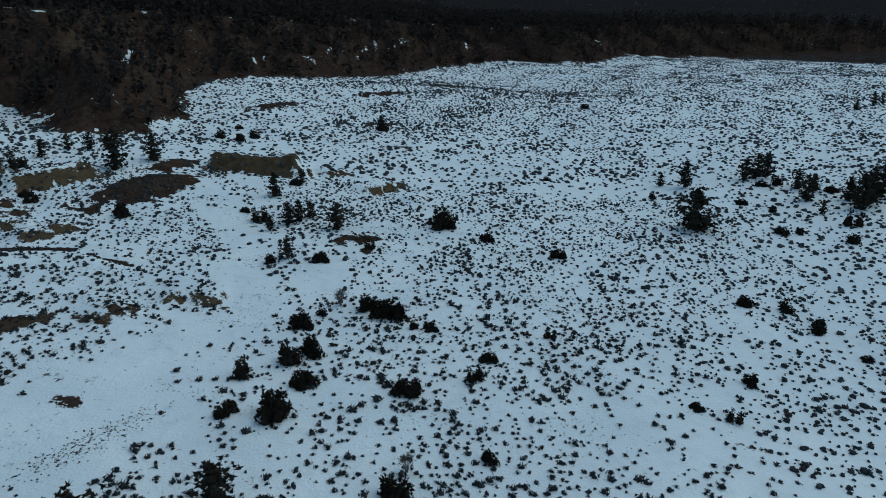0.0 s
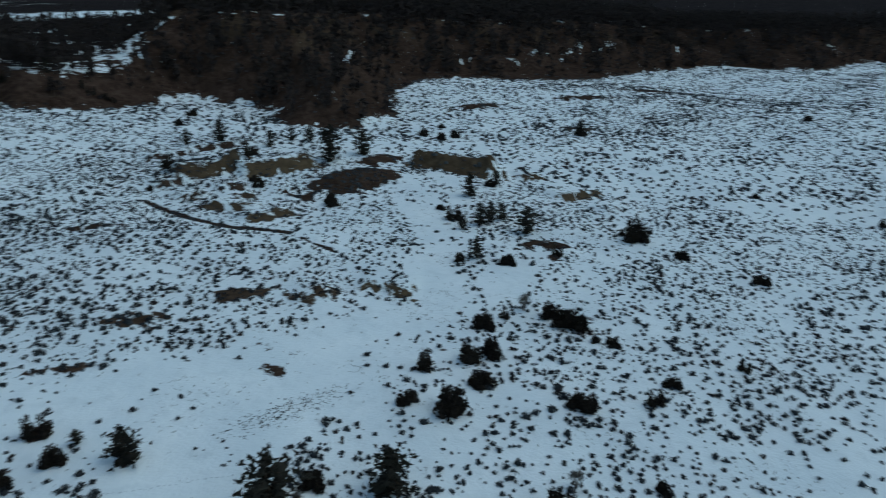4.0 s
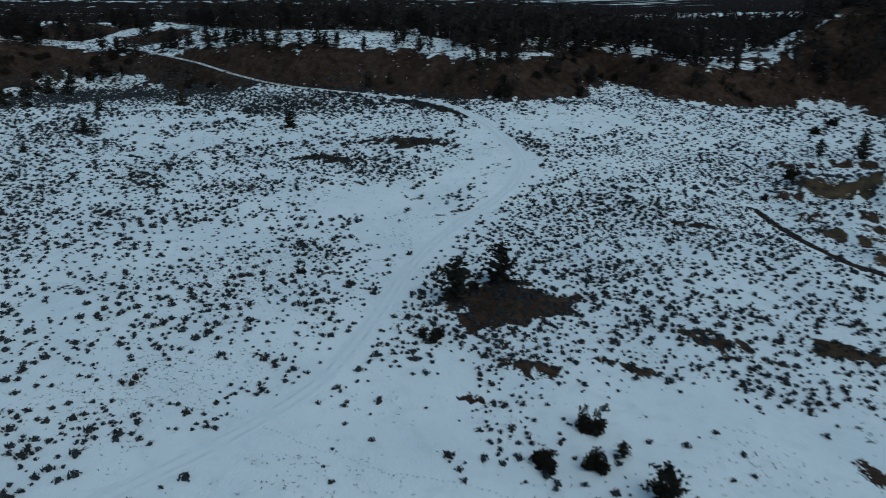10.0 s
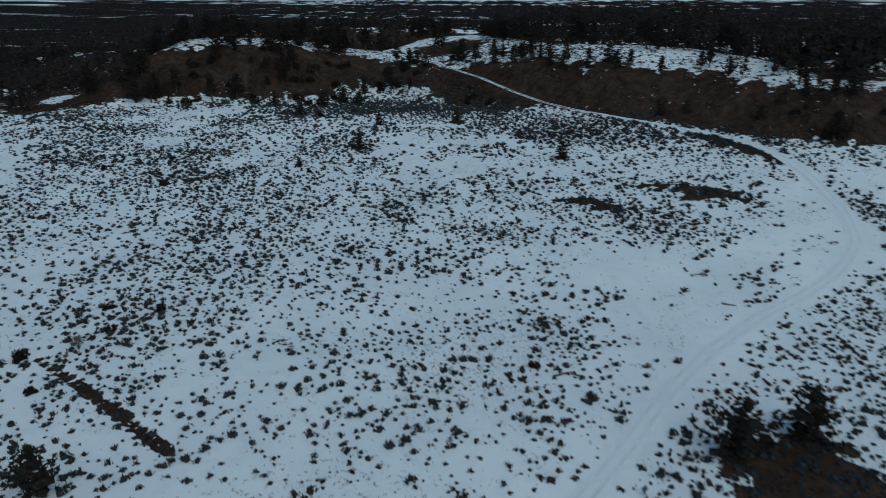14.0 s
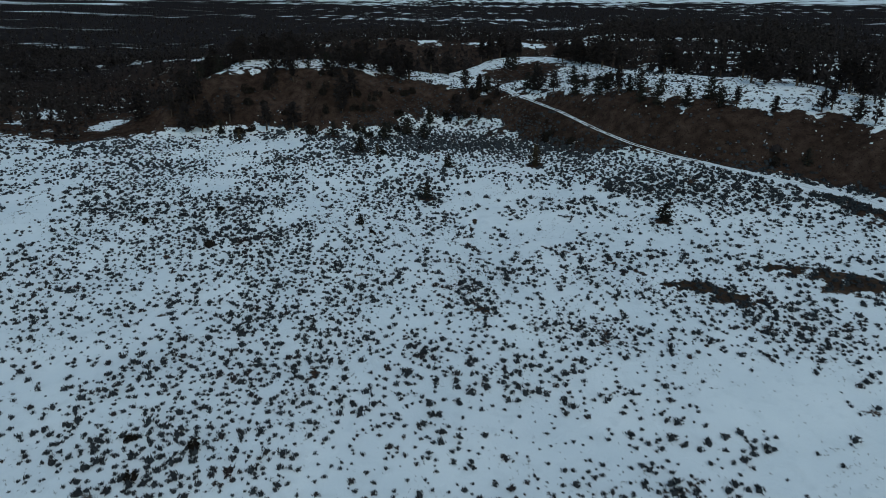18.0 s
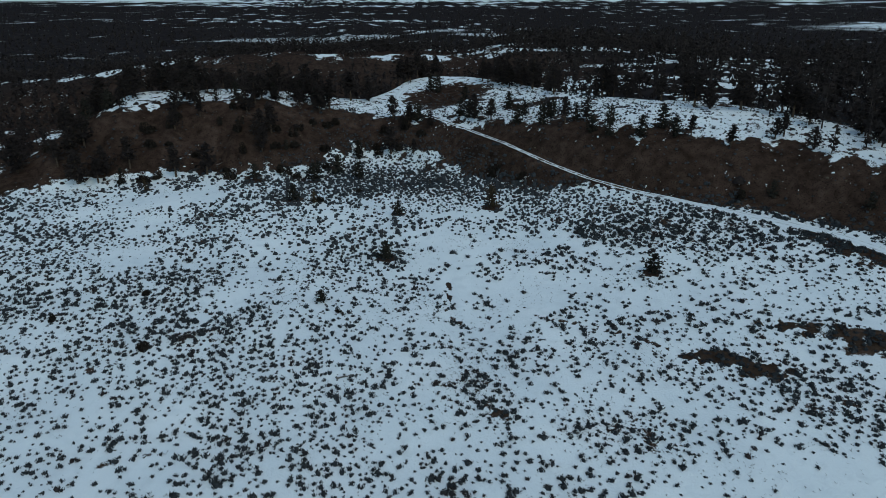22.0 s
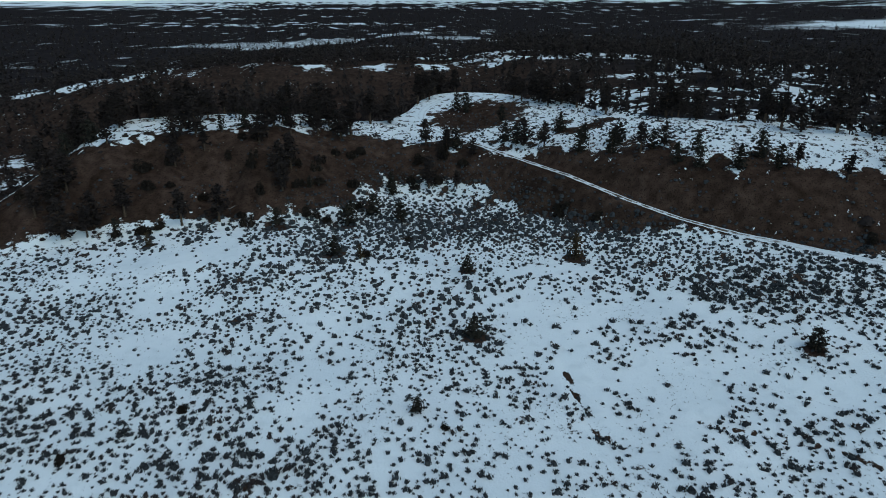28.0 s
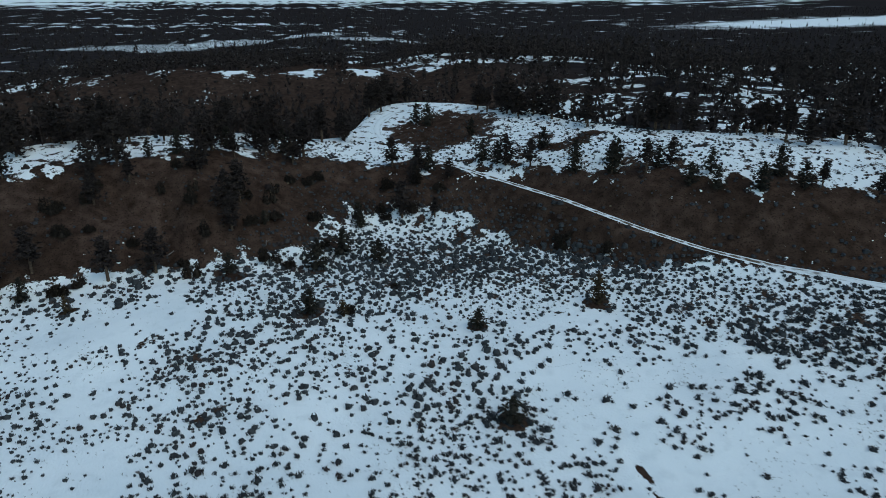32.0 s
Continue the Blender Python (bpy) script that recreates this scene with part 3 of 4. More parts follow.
def build_road():
    across = 0.97 * np.array([-1.45, -1.15, -0.95, -0.72, -0.45, 0, 0.45, 0.72, 0.95, 1.15, 1.45])
    drop = np.array([-0.16, 0.03, 0.0, -0.03, 0.05, 0.07, 0.05, -0.03, 0.0, 0.03, -0.16])
    rut = np.array([0, 0, 0.35, 1, 0.25, 0, 0.25, 1, 0.35, 0, 0])
    run = np.linspace(0, ROAD_RUN[-1], 420)
    px, py = (np.interp(run, ROAD_RUN, np.array(ROAD, float)[:, k]) for k in (0, 1))
    for _ in range(12):
        px[1:-1], py[1:-1] = (px[:-2] + 2 * px[1:-1] + px[2:]) / 4, (py[:-2] + 2 * py[1:-1] + py[2:]) / 4
    tx, ty = np.gradient(px), np.gradient(py)
    size = np.hypot(tx, ty)
    nx_, ny_ = -ty / size, tx / size
    wide = (1 + 0.08 * np.sin(run * 0.7) + 0.05 * np.sin(run * 2.3)) * (0.66 + 0.34 * smooth((run - 115) / 20) - 0.52 * smooth((run - 175) / 25) + 0.5 * smooth((run - 262) / 15))
    vx, vy = px[:, None] + nx_[:, None] * across * wide[:, None], py[:, None] + ny_[:, None] * across * wide[:, None]
    vz = relief(vx.ravel(), vy.ravel())[0].reshape(vx.shape) + 0.035 + drop * (0.12 + 0.48 * smooth((run - 115) / 20))[:, None]
    n, k = vx.shape
    i = (np.arange(n - 1)[:, None] * k + np.arange(k - 1)).ravel()
    me = mesh_of("road", np.stack([vx, vy, vz], -1).reshape(-1, 3), np.stack([i, i + k, i + k + 1, i + 1], 1), ROAD_SNOW)
    me.shade_smooth()
    middle = np.array([0, 0, 0, 0, 0.6, 1, 0.6, 0, 0, 0, 0])
    # 0.5 picks the grey of shaded ruts, 0.8 the bare soil
    bare = np.where(run > 145, 0.8, 0.5)[:, None] * rut + (smooth((run - 175) / 20) * (1 - smooth((run - 255) / 10)))[:, None] * middle * 3.0
    me.attributes.new("rut", "FLOAT", "POINT").data.foreach_set("value", bare.ravel().astype(np.float32))
    tagged(new("road", me), "two-rut dirt road under packed snow", "road", kind="structure")


build_road()

# ---- plants ----
def part(name, me, parent, label=""):
    ob = new(name, me)
    ob.parent = parent
    return tagged(ob, label) if label else ob


def tris_of(chunks):
    """One array of verts and one of faces from pairs."""
    verts, faces, at = [], [], 0
    for v, f in chunks:
        verts.append(np.asarray(v, float))
        faces.append(np.asarray(f, int) + at)
        at += len(v)
    return np.concatenate(verts), np.concatenate(faces)


def tube(path, radii, sides=6):
    """A closed tapered tube of triangles along a path."""
    path = np.asarray(path, float)
    rows = []
    for k, (p, r) in enumerate(zip(path, radii)):
        t = path[min(k + 1, len(path) - 1)] - path[max(k - 1, 0)]
        t /= np.linalg.norm(t) + 1e-9
        u = np.cross(t, (0.31, 0.95, 0.05) if abs(t[2]) > 0.5 else (0, 0, 1.0))
        u /= np.linalg.norm(u)
        w = np.cross(t, u)
        a = np.arange(sides) * 2 * math.pi / sides
        rows.append(p + r * (np.cos(a)[:, None] * u + np.sin(a)[:, None] * w))
    v = np.concatenate(rows + [path[-1:]])
    f = []
    for k in range(len(path) - 1):
        for j in range(sides):
            a, b = k * sides + j, k * sides + (j + 1) % sides
            f += [(a, b, b + sides), (a, b + sides, a + sides)]
    top = (len(path) - 1) * sides
    f += [(top + j, top + (j + 1) % sides, len(v) - 1) for j in range(sides)]
    return v, f


def tuft(rng, at, size, n, flat=0.7, lift=0.3, thin=0.32):
    """n thin blades that stand out from a point."""
    way = rng.normal(size=(n, 3)) * (1, 1, flat) + (0, 0, lift)
    way /= np.linalg.norm(way, axis=1)[:, None]
    side = np.cross(way, rng.normal(size=(n, 3)))
    side /= np.linalg.norm(side, axis=1)[:, None] + 1e-9
    long = size * rng.uniform(0.6, 1.25, (n, 1))
    a = at + way * long * -0.15 + side * long * thin
    b = at + way * long * -0.15 - side * long * thin
    c = at + way * long + side * long * rng.uniform(-0.1, 0.1, (n, 1))
    return np.stack([a, b, c], 1).reshape(-1, 3), np.arange(3 * n).reshape(-1, 3)


def lump(rng, at, radius, high, sides=7, rings=3, rough=0.25):
    """A rough closed dome."""
    v, f = [], []
    for k in range(rings):
        a = k / rings * math.pi / 2
        for j in range(sides):
            b = 2 * math.pi * (j + 0.5 * (k % 2)) / sides
            r = radius * math.cos(a) ** 0.6 * (1 + rng.uniform(-rough, rough))
            v.append((at[0] + r * math.cos(b), at[1] + r * math.sin(b), at[2] + high * math.sin(a) * (1 + rng.uniform(-rough, rough)) - (0.12 * radius if k == 0 else 0)))
    v.append((at[0], at[1], at[2] + high * rng.uniform(0.9, 1.15)))
    for k in range(rings - 1):
        for j in range(sides):
            a, b = k * sides + j, k * sides + (j + 1) % sides
            f += [(a, b, b + sides), (a, b + sides, a + sides)]
    top = (rings - 1) * sides
    f += [(top + j, top + (j + 1) % sides, len(v) - 1) for j in range(sides)]
    return np.array(v), f


def pine(seed, high=5.0, full=1.0, bare=0.1, needles=None, clumps=5, blades=8, core=True):
    """A young ponderosa pine: bent tapered trunk with limbs, and a ragged crown of needle tufts."""
    rng = np.random.RandomState(seed)
    k = 7
    lean = rng.uniform(-0.03, 0.03, 2) * high
    path = [(lean[0] * (i / k) ** 2 + rng.uniform(-0.02, 0.02), lean[1] * (i / k) ** 2 + rng.uniform(-0.02, 0.02), high * i / k - (0.15 if i == 0 else 0)) for i in range(k + 1)]
    radii = [0.028 * high * (1 - i / k) ** 0.8 + 0.012 for i in range(k + 1)]
    wood, leaf = [tube(path, radii, 7)], []
    limbs = int(26 * full) + 8
    for i in range(limbs):
        h = bare + (1 - bare) * (i + rng.uniform(0, 0.9)) / limbs
        z = h * high * 0.97
        reach = high * 0.34 * full * (math.sin(math.pi * (0.16 + 0.80 * h)) ** 0.8) * rng.uniform(0.45, 1.15) + 0.06 * high * (1 - h)
        a = i * 2.4 + rng.uniform(-0.5, 0.5)
        start = np.array([lean[0] * h**2, lean[1] * h**2, z])
        out = np.array([math.cos(a), math.sin(a), rng.uniform(-0.1, 0.4)])
        tip = start + out * reach
        wood.append(tube([start, (start + tip) / 2 + (0, 0, -0.03 * reach), tip], [0.012 * high * (1 - h) + 0.012, 0.014, 0.006], 3))
        for j in range(clumps):
            f = (j + 0.6) / clumps
            at = start + out * reach * f + rng.normal(size=3) * 0.035 * high
            leaf.append(tuft(rng, at, high * 0.07 * (0.8 + 0.45 * (1 - h)), blades))
        if i % 4 == 0 and core:
            leaf.append(lump(rng, start + out * reach * 0.35 - (0, 0, 0.05 * high), 0.24 * reach + 0.015 * high, 0.09 * high, 6, 2, 0.4))
    leaf.append(tuft(rng, np.array([lean[0], lean[1], high * 0.98]), high * 0.06, 9, lift=0.8))
    v, f = tris_of(wood)
    trunk = mesh_of("trunk", v, f, BARK)
    v, f = tris_of(leaf)
    return trunk, mesh_of("crown", v, f, needles or NEEDLES)


def juniper(seed, wide=2.0, high=1.8, stems=7, leaves=None):
    """A dense dark juniper: short stems, lumpy mass of scale-leaf sprays, broken outline."""
    rng = np.random.RandomState(seed)
    wood, leaf = [], []
    for i in range(stems):
        a, r = rng.uniform(0, 6.283), wide * 0.5 * math.sqrt(rng.uniform(0.02, 1))
        h = high * (1 - 0.5 * (r / (wide * 0.5)) ** 2) * rng.uniform(0.6, 1.05)
        base, tip = np.array([0.15 * r * math.cos(a), 0.15 * r * math.sin(a), -0.1]), np.array([0.8 * r * math.cos(a), 0.8 * r * math.sin(a), h * 0.9])
        wood.append(tube([base, base * 0.4 + tip * 0.6 - (0, 0, 0.1 * h), tip], [0.05 * wide * 0.5 + 0.02, 0.03, 0.01], 4))
        leaf.append(lump(rng, (0.72 * r * math.cos(a), 0.72 * r * math.sin(a), 0.0), wide * 0.12, h * 0.6, 6, 2, 0.35))
        for j in range(42):
            q, b = rng.uniform(0.05, 1.0), rng.uniform(0, 6.283)
            w = wide * 0.25 * (1 - 0.5 * q) * math.sqrt(rng.uniform(0.15, 1))
            at = np.array([0.75 * r * math.cos(a) + w * math.cos(b), 0.75 * r * math.sin(a) + w * math.sin(b), h * q])
            leaf.append(tuft(rng, at, 0.105 * wide * (1.1 - 0.3 * q), 6, 0.9, 0.5, 0.3))
    v, f = tris_of(wood)
    trunk = mesh_of("stems", v, f, BARK)
    v, f = tris_of(leaf)
    return trunk, mesh_of("foliage", v, f, leaves or JUNIPER)


def bare_shrub(seed, wide=2.0, high=1.8):
    """A leafless shrub: a fan of fine grey twigs."""
    rng = np.random.RandomState(seed)
    wood, twig = [], []
    for i in range(16):
        a, lean = rng.uniform(0, 6.283), rng.uniform(0.1, 0.9)
        tip = np.array([wide * 0.42 * lean * math.cos(a), wide * 0.42 * lean * math.sin(a), high * (1 - 0.35 * lean**2) * rng.uniform(0.7, 1)])
        mid = tip * (0.35, 0.35, 0.5)
        wood.append(tube([(0.03 * math.cos(a), 0.03 * math.sin(a), -0.1), mid, tip], [0.03, 0.018, 0.006], 3))
        for j in range(14):
            q = rng.uniform(0.35, 1.0)
            twig.append(tuft(rng, mid + (tip - mid) * q + rng.normal(size=3) * 0.05 * wide, 0.16 * wide, 3, 0.8, 0.8, 0.05))
    v, f = tris_of(wood)
    stems = mesh_of("stems", v, f, TWIGS)
    v, f = tris_of(twig)
    return stems, mesh_of("twigs", v, f, TWIGS)


def planted(kind, parts, x, y, label, category, size=1.0, turn=0.0, group="", sink=0.05, broad=1.0):
    """A plant: an Empty at its base with its parts."""
    top = new(kind)
    tagged(top, label, category, group)
    for me in parts:
        part(me.name.split(".")[0], me, top)
    top.matrix_basis = Matrix.LocRotScale((x, y, spot(x, y) - sink), Euler((0, 0, turn)), (size * broad, size * broad, size))
    return top


def spread(variants, xs, ys, zs, sizes, turns, picks):
    """Verts and faces of many copies of small meshes."""
    chunks_v, chunks_f, at = [], [], 0
    for k, (v, f) in enumerate(variants):
        on = picks == k
        n = int(on.sum())
        if not n:
            continue
        c, s = np.cos(turns[on])[:, None], np.sin(turns[on])[:, None]
        size = sizes[on][:, None]
        p = np.stack([(v[:, 0] * c - v[:, 1] * s) * size + xs[on][:, None], (v[:, 0] * s + v[:, 1] * c) * size + ys[on][:, None], v[:, 2] * size + zs[on][:, None]], -1)
        chunks_v.append(p.reshape(-1, 3))
        chunks_f.append((f[None] + (np.arange(n) * len(v))[:, None, None] + at).reshape(-1, 3))
        at += n * len(v)
    return np.concatenate(chunks_v), np.concatenate(chunks_f)


def sage_mound(seed, twigs, core):
    """A sagebrush: a rounded rough core under short upright leafy twigs."""
    r = np.random.RandomState(seed)
    bits = [lump(r, (0, 0, 0), core, core * r.uniform(0.85, 1.15), 6, 2, 0.3)]
    if twigs > 6 and r.uniform() < 0.5:
        a = r.uniform(0, 6.28)
        bits.append(lump(r, (0.26 * math.cos(a), 0.26 * math.sin(a), 0), 0.6 * core, 0.6 * core, 5, 2, 0.3))
    for j in range(twigs):
        a, q = r.uniform(0, 6.28), math.sqrt(r.uniform(0, 1))
        at = np.array([0.31 * q * math.cos(a), 0.31 * q * math.sin(a), 0.03 + 0.17 * (1 - q * q)])
        bits.append(tuft(r, at, 0.22, 2, 0.4, 1.1, 0.27))
    return tris_of(bits)


def build_brush():
    rng = np.random.RandomState(5)
    near = [sage_mound(40 + k, 12, 0.20) for k in range(8)]
    small = [sage_mound(60 + k, 4, 0.25) for k in range(8)]
    tiny = [tuple(map(np.array, lump(np.random.RandomState(70 + k), (0, 0, 0), 0.42, 0.34, 5, 2, 0.4))) for k in range(8)]
    # one place a cell of a jittered grid, so that the mounds keep their distance
    xs, ys = [], []
    for cell, x0, x1, y0, y1 in ((0.70, -112, 125, -100, 236), (1.25, 125, 560, -440, 90), (1.1, -20, 125, -240, -100)):
        x, y = (a.ravel() for a in np.meshgrid(np.arange(x0, x1, cell), np.arange(y0, y1, cell)))
        xs.append(x + rng.uniform(-0.62, 0.62, len(x)) * cell)
        ys.append(y + rng.uniform(-0.62, 0.62, len(x)) * cell)
    x, y = np.concatenate(xs), np.concatenate(ys)
    keep = (y > -125 - 0.9 * np.clip(x - 40, 0, 400)) & (y < 205)
    x, y = x[keep], y[keep]
    odds, d = brush_odds(x, y)
    keep = (rng.uniform(0, 2.0, len(x)) < odds * np.where(x > 125, 0.9, 1.0)) & (d < 62)
    x, y, d = x[keep], y[keep], d[keep]
    z = relief(x, y)[0]
    size = np.clip(rng.lognormal(-0.36, 0.38, len(x)), 0.24, 1.4) * (1 + 0.16 * waves(x, y, 26, 80)) * np.where(x > 125, 1.1, 1.0)
    size *= 1 - 0.3 * smooth(1.3 - np.hypot((x - 7) / 9, (y - 58) / 7)) - 0.2 * smooth(1.3 - np.hypot((x + 44) / 14, (y - 140) / 22))
    size *= 1.1 + 0.12 * smooth((y - 95) / 30)
    size *= np.where(d > 6, 0.8, 0.97 + 0.18 * smooth((d + 30) / 20) * smooth((80 - np.abs(x - 15)) / 25))
    # small low mounds in one close patch
    a, r = rng.uniform(0, 6.283, 260), rng.uniform(0, 1, 260) ** 0.6 * rng.uniform(0.7, 1.3, 260)
    u, v = 7.0 * r * np.cos(a), 1.9 * r * np.sin(a)
    ex, ey = 35.5 + 0.82 * u + 0.57 * v, -11 - 0.57 * u + 0.82 * v
    x, y, z, d = np.append(x, ex), np.append(y, ey), np.append(z, relief(ex, ey)[0]), np.append(d, np.full(260, -50.0))
    size = np.append(size, rng.uniform(0.12, 0.32, 260))
    turn, pick = rng.uniform(0, 6.283, len(x)), rng.randint(0, 8, len(x))
    for name, mask, kinds, label in (
            ("sagebrush", (x < 70) & (y > -70) & (y < 125) & (d < 8) & ((x > -25) | (y > 15)), near, "grey-green sagebrush mounds scattered over snow"),
            ("sagebrush_beyond", ((x >= 70) | (y <= -70) | (y >= 125) | (d >= 8) | ((x <= -25) & (y <= 15))) & (x < 125) & (y > -100), small, "dark sagebrush mounds in the snow by the slopes"),
            ("distant_sagebrush", (x >= 125) | (y <= -100), tiny, "small dark sagebrush far off in the snow")):
        v, f = spread(kinds, x[mask], y[mask], z[mask], size[mask], turn[mask], pick[mask])
        tagged(new(name, mesh_of(name, v, f, SAGE)), label, "sagebrush", kind="stuff")
    # dry grass that pricks through the snow
    lots = 200000
    x, y = rng.uniform(-70, 110, lots), rng.uniform(-60, 165, lots)
    p = 0.04 + 0.35 * smooth((waves(x, y, 13, 35) - 0.3) / 0.5)
    for ax, ay, a, b, turn in ((35.5, -11, 6.5, 2.0, -35), (-4, 28, 12, 6, 0), (9, 45, 12, 8, 40), (2, 88, 6, 10, 0), (12, 77, 6, 5, 0)):
        ca, sa = math.cos(radians(turn)), math.sin(radians(turn))
        p = np.maximum(p, smooth(1.2 - np.hypot(((x - ax) * ca + (y - ay) * sa) / a, (-(x - ax) * sa + (y - ay) * ca) / b)))
    p *= to_line(x, y, ROAD)[0] > 1.6
    keep = rng.uniform(0, 1, lots) < p
    x, y = x[keep], y[keep]
    kinds = []
    for k in range(4):
        r = np.random.RandomState(80 + k)
        kinds.append(tris_of([tuft(r, np.array([0, 0, 0.02]), 0.28, 5, 0.4, 1.0, 0.09), tuft(r, np.array([0.15, 0.05, 0.02]), 0.2, 3, 0.4, 1.0, 0.1)]))
    v, f = spread(kinds, x, y, relief(x, y)[0], rng.uniform(0.35, 0.8, len(x)), rng.uniform(0, 6.28, len(x)), rng.randint(0, 4, len(x)))
    tagged(new("dry_grass", mesh_of("dry_grass", v, f, GRASS)), "thin dry grass stalks standing out of the snow", "grass", kind="stuff")


build_brush()

# ---- lone trees and bushes of the meadow ----
PINES = [pine(s, 5.0, full, bare, YOUNG) for s, full, bare in ((1, 1.25, 0.02), (2, 1.1, 0.05), (3, 1.35, 0.02), (4, 0.95, 0.08))]
TALL = [pine(s, 9.0, full, bare, clumps=6, blades=10, core=False) for s, full, bare in ((11, 0.72, 0.22), (12, 0.58, 0.32), (13, 0.8, 0.12))]
RUSTY_PINES = [pine(s, 4.0, 0.9, 0.05, RUSTY) for s in (21, 22)]
BUSHES = [juniper(s, 2.0, h, n) for s, h, n in ((31, 1.5, 8), (32, 1.9, 7), (33, 1.2, 9), (34, 2.4, 6))]
SHRUBS = [bare_shrub(s) for s in (41, 42)]

# place and height
MEADOW_PINES = (
    (-4, 121.5, 3.5), (32.4, 107, 3.5), (-14, 108.5, 2.1), (-18, 149, 3.8), (-14, 164, 4.6), (-5, 163, 4.2), (-9, 168, 4.8), (0, 138.5, 3.2), (27, 30.3, 5.6),
    (33.2, 31.4, 5.7), (25.2, -1.8, 3.7), (-24.5, 30.5, 4.9), (23.2, -15.3, 6.2), (95.3, -26, 5.4), (104.4, -90.5, 9.5), (-26, 166, 3.8), (28, -23, 5.0), (26, 3.2, 1.6))
for k, (x, y, h) in enumerate(MEADOW_PINES):
    planted("pine_tree", PINES[k % 4], x, y, "young dark green pine with a ragged crown standing in snow", "pine tree", 0.84 * h / 5, k * 1.7, "lone pines of the meadow", broad=1.35)
for x, y, h in ((17, 138.5, 4.4), (-46, 160, 2.4), (-14.3, 147, 2.4), (87, -31, 1.6)):
    planted("pine_tree", RUSTY_PINES[int(h) % 2], x, y, "small rusty brown pine on bare soil", "pine tree", h / 4, x, "lone pines of the meadow")
# place, width
JUNIPERS_NEAR = (
    (62, -35, 3.6), (64, -32.4, 2.4), (59, -25, 2.7), (62, -27, 1.2), (52, -27, 2.7), (50, -25, 2.5), (46, -27, 2.4), (47, -21, 2.0), (40, -21, 1.9), (40, -25, 3.2),
    (45, -37, 2.6), (48, -44, 1.7), (52, -46, 1.7), (59, -38, 1.1), (59, -40, 1.6), (58, -54, 1.3), (35, -44, 1.5), (30, -36, 2.6), (71, -84, 2.2), (69, -89, 1.9),
    (63, -90, 2.4), (49, -74, 1.7), (56, -92, 1.3), (26, 7, 2.0), (20, 5, 1.9), (23.2, 3, 1.9), (27, -17, 2.0), (20, 25, 1.1), (21, 24, 1.7), (29.6, 31, 1.2))
JUNIPERS_FAR = (
    (86, -61, 2.2), (97, -43.7, 4.2), (92.5, -50.5, 2.2), (99.3, -41.8, 1.3), (103.4, -106.6, 2.4), (98, -117, 2.3), (137, -69.4, 1.6), (126.7, -90.5, 1.7), (117.7, -112.5, 2.0), (103.2, -110.1, 1.6),
    (122.6, -108.2, 2.2), (97, -13.1, 2.6), (100.6, -10, 1.5), (78.2, -18.1, 1.6), (79.4, -25, 2.3), (84.8, -31.8, 1.4), (95.7, 8.7, 3.2), (-33.6, 48.3, 1.3), (-30.5, 43.3, 1.0), (-27, 53, 0.9),
    (14.1, 44.1, 1.0), (-34.8, 100.1, 1.4), (-37, 113.6, 1.1), (-12, 105, 0.8), (-47, 108.5, 1.2), (-23.1, 56.5, 1.1), (44, -66, 1.3), (42, -69, 1.4), (252, -107, 3.0), (191, -31, 3.2))
JUNIPERS_EAST = (
    (136.6, -119.3, 2.2), (137.5, -123.7, 2.6), (132.2, -133.6, 2.6), (163.6, 9.5, 2.4), (160.5, 3.9, 3.0), (166.7, 1.6, 2.6), (178.4, 8, 2.0), (98.3, 41.8, 2.6), (114.2, 33.3, 2.6), (89.3, 40.1, 1.3),
    (102.3, 26.6, 2.0), (100.1, 24.8, 2.0), (118, -16, 2.0), (131.7, 61, 2.0), (151.4, 69.9, 2.8), (107.2, -122.9, 3.0), (-29.0, 58, 1.0), (-13.2, 147.6, 1.5), (-5.6, 153, 1.2))
for group in (JUNIPERS_NEAR, JUNIPERS_FAR, JUNIPERS_EAST):
    for k, (x, y, w) in enumerate(group):
        planted("juniper_bush", BUSHES[k % 4], x, y, "dense dark juniper bush with a broken outline in snow", "juniper", w / 1.7, k * 2.1, "junipers of the meadow")
# taller trees by the old diggings and on the flat to the south-east
SIDE_TREES = (
    (110, -13.5, 4.5), (92.4, -15.7, 2.6), (96, -18, 3.9), (98.2, -19.4, 3.6), (100.2, -21, 3.0), (80, -20.3, 3.5), (119.6, -17, 3.0), (119.9, 18.2, 7.6), (129, 14.4, 5.6),
    (129.8, 31.5, 3.4), (132.1, 28.1, 3.7), (134, 25.4, 2.8), (122.6, 33.2, 3.5), (107.7, 30.7, 3.2), (119.6, 43.4, 4.8), (115.2, 48.8, 3.4), (190.5, -30.6, 4.6), (135, -100.6, 6.4),
    (137.4, -96, 3.2), (141, -117.5, 5.5), (144.1, -122, 5.9), (144, -124.4, 6.4), (125.9, -124.1, 5.9), (134.8, -127, 4.8), (132.9, -130, 4.1), (115.8, -121.9, 3.1))
SIDE_TREES_EAST = (
    (125, -133, 5.4), (117.6, -130.7, 7.7), (125.7, -138.4, 6.8), (125.2, -140.6, 8.2), (120, -134, 6.5), (267.9, -234, 5.9), (252.5, -216.6, 4.0), (274.9, -242.6, 5.5))
for k, (x, y, h) in enumerate(SIDE_TREES + SIDE_TREES_EAST):
    planted("pine_tree", PINES[(k + 2) % 4], x, y, "dark pine with dense low limbs in thin snow", "pine tree", h / 4.9, k * 1.3, "pines by the diggings")
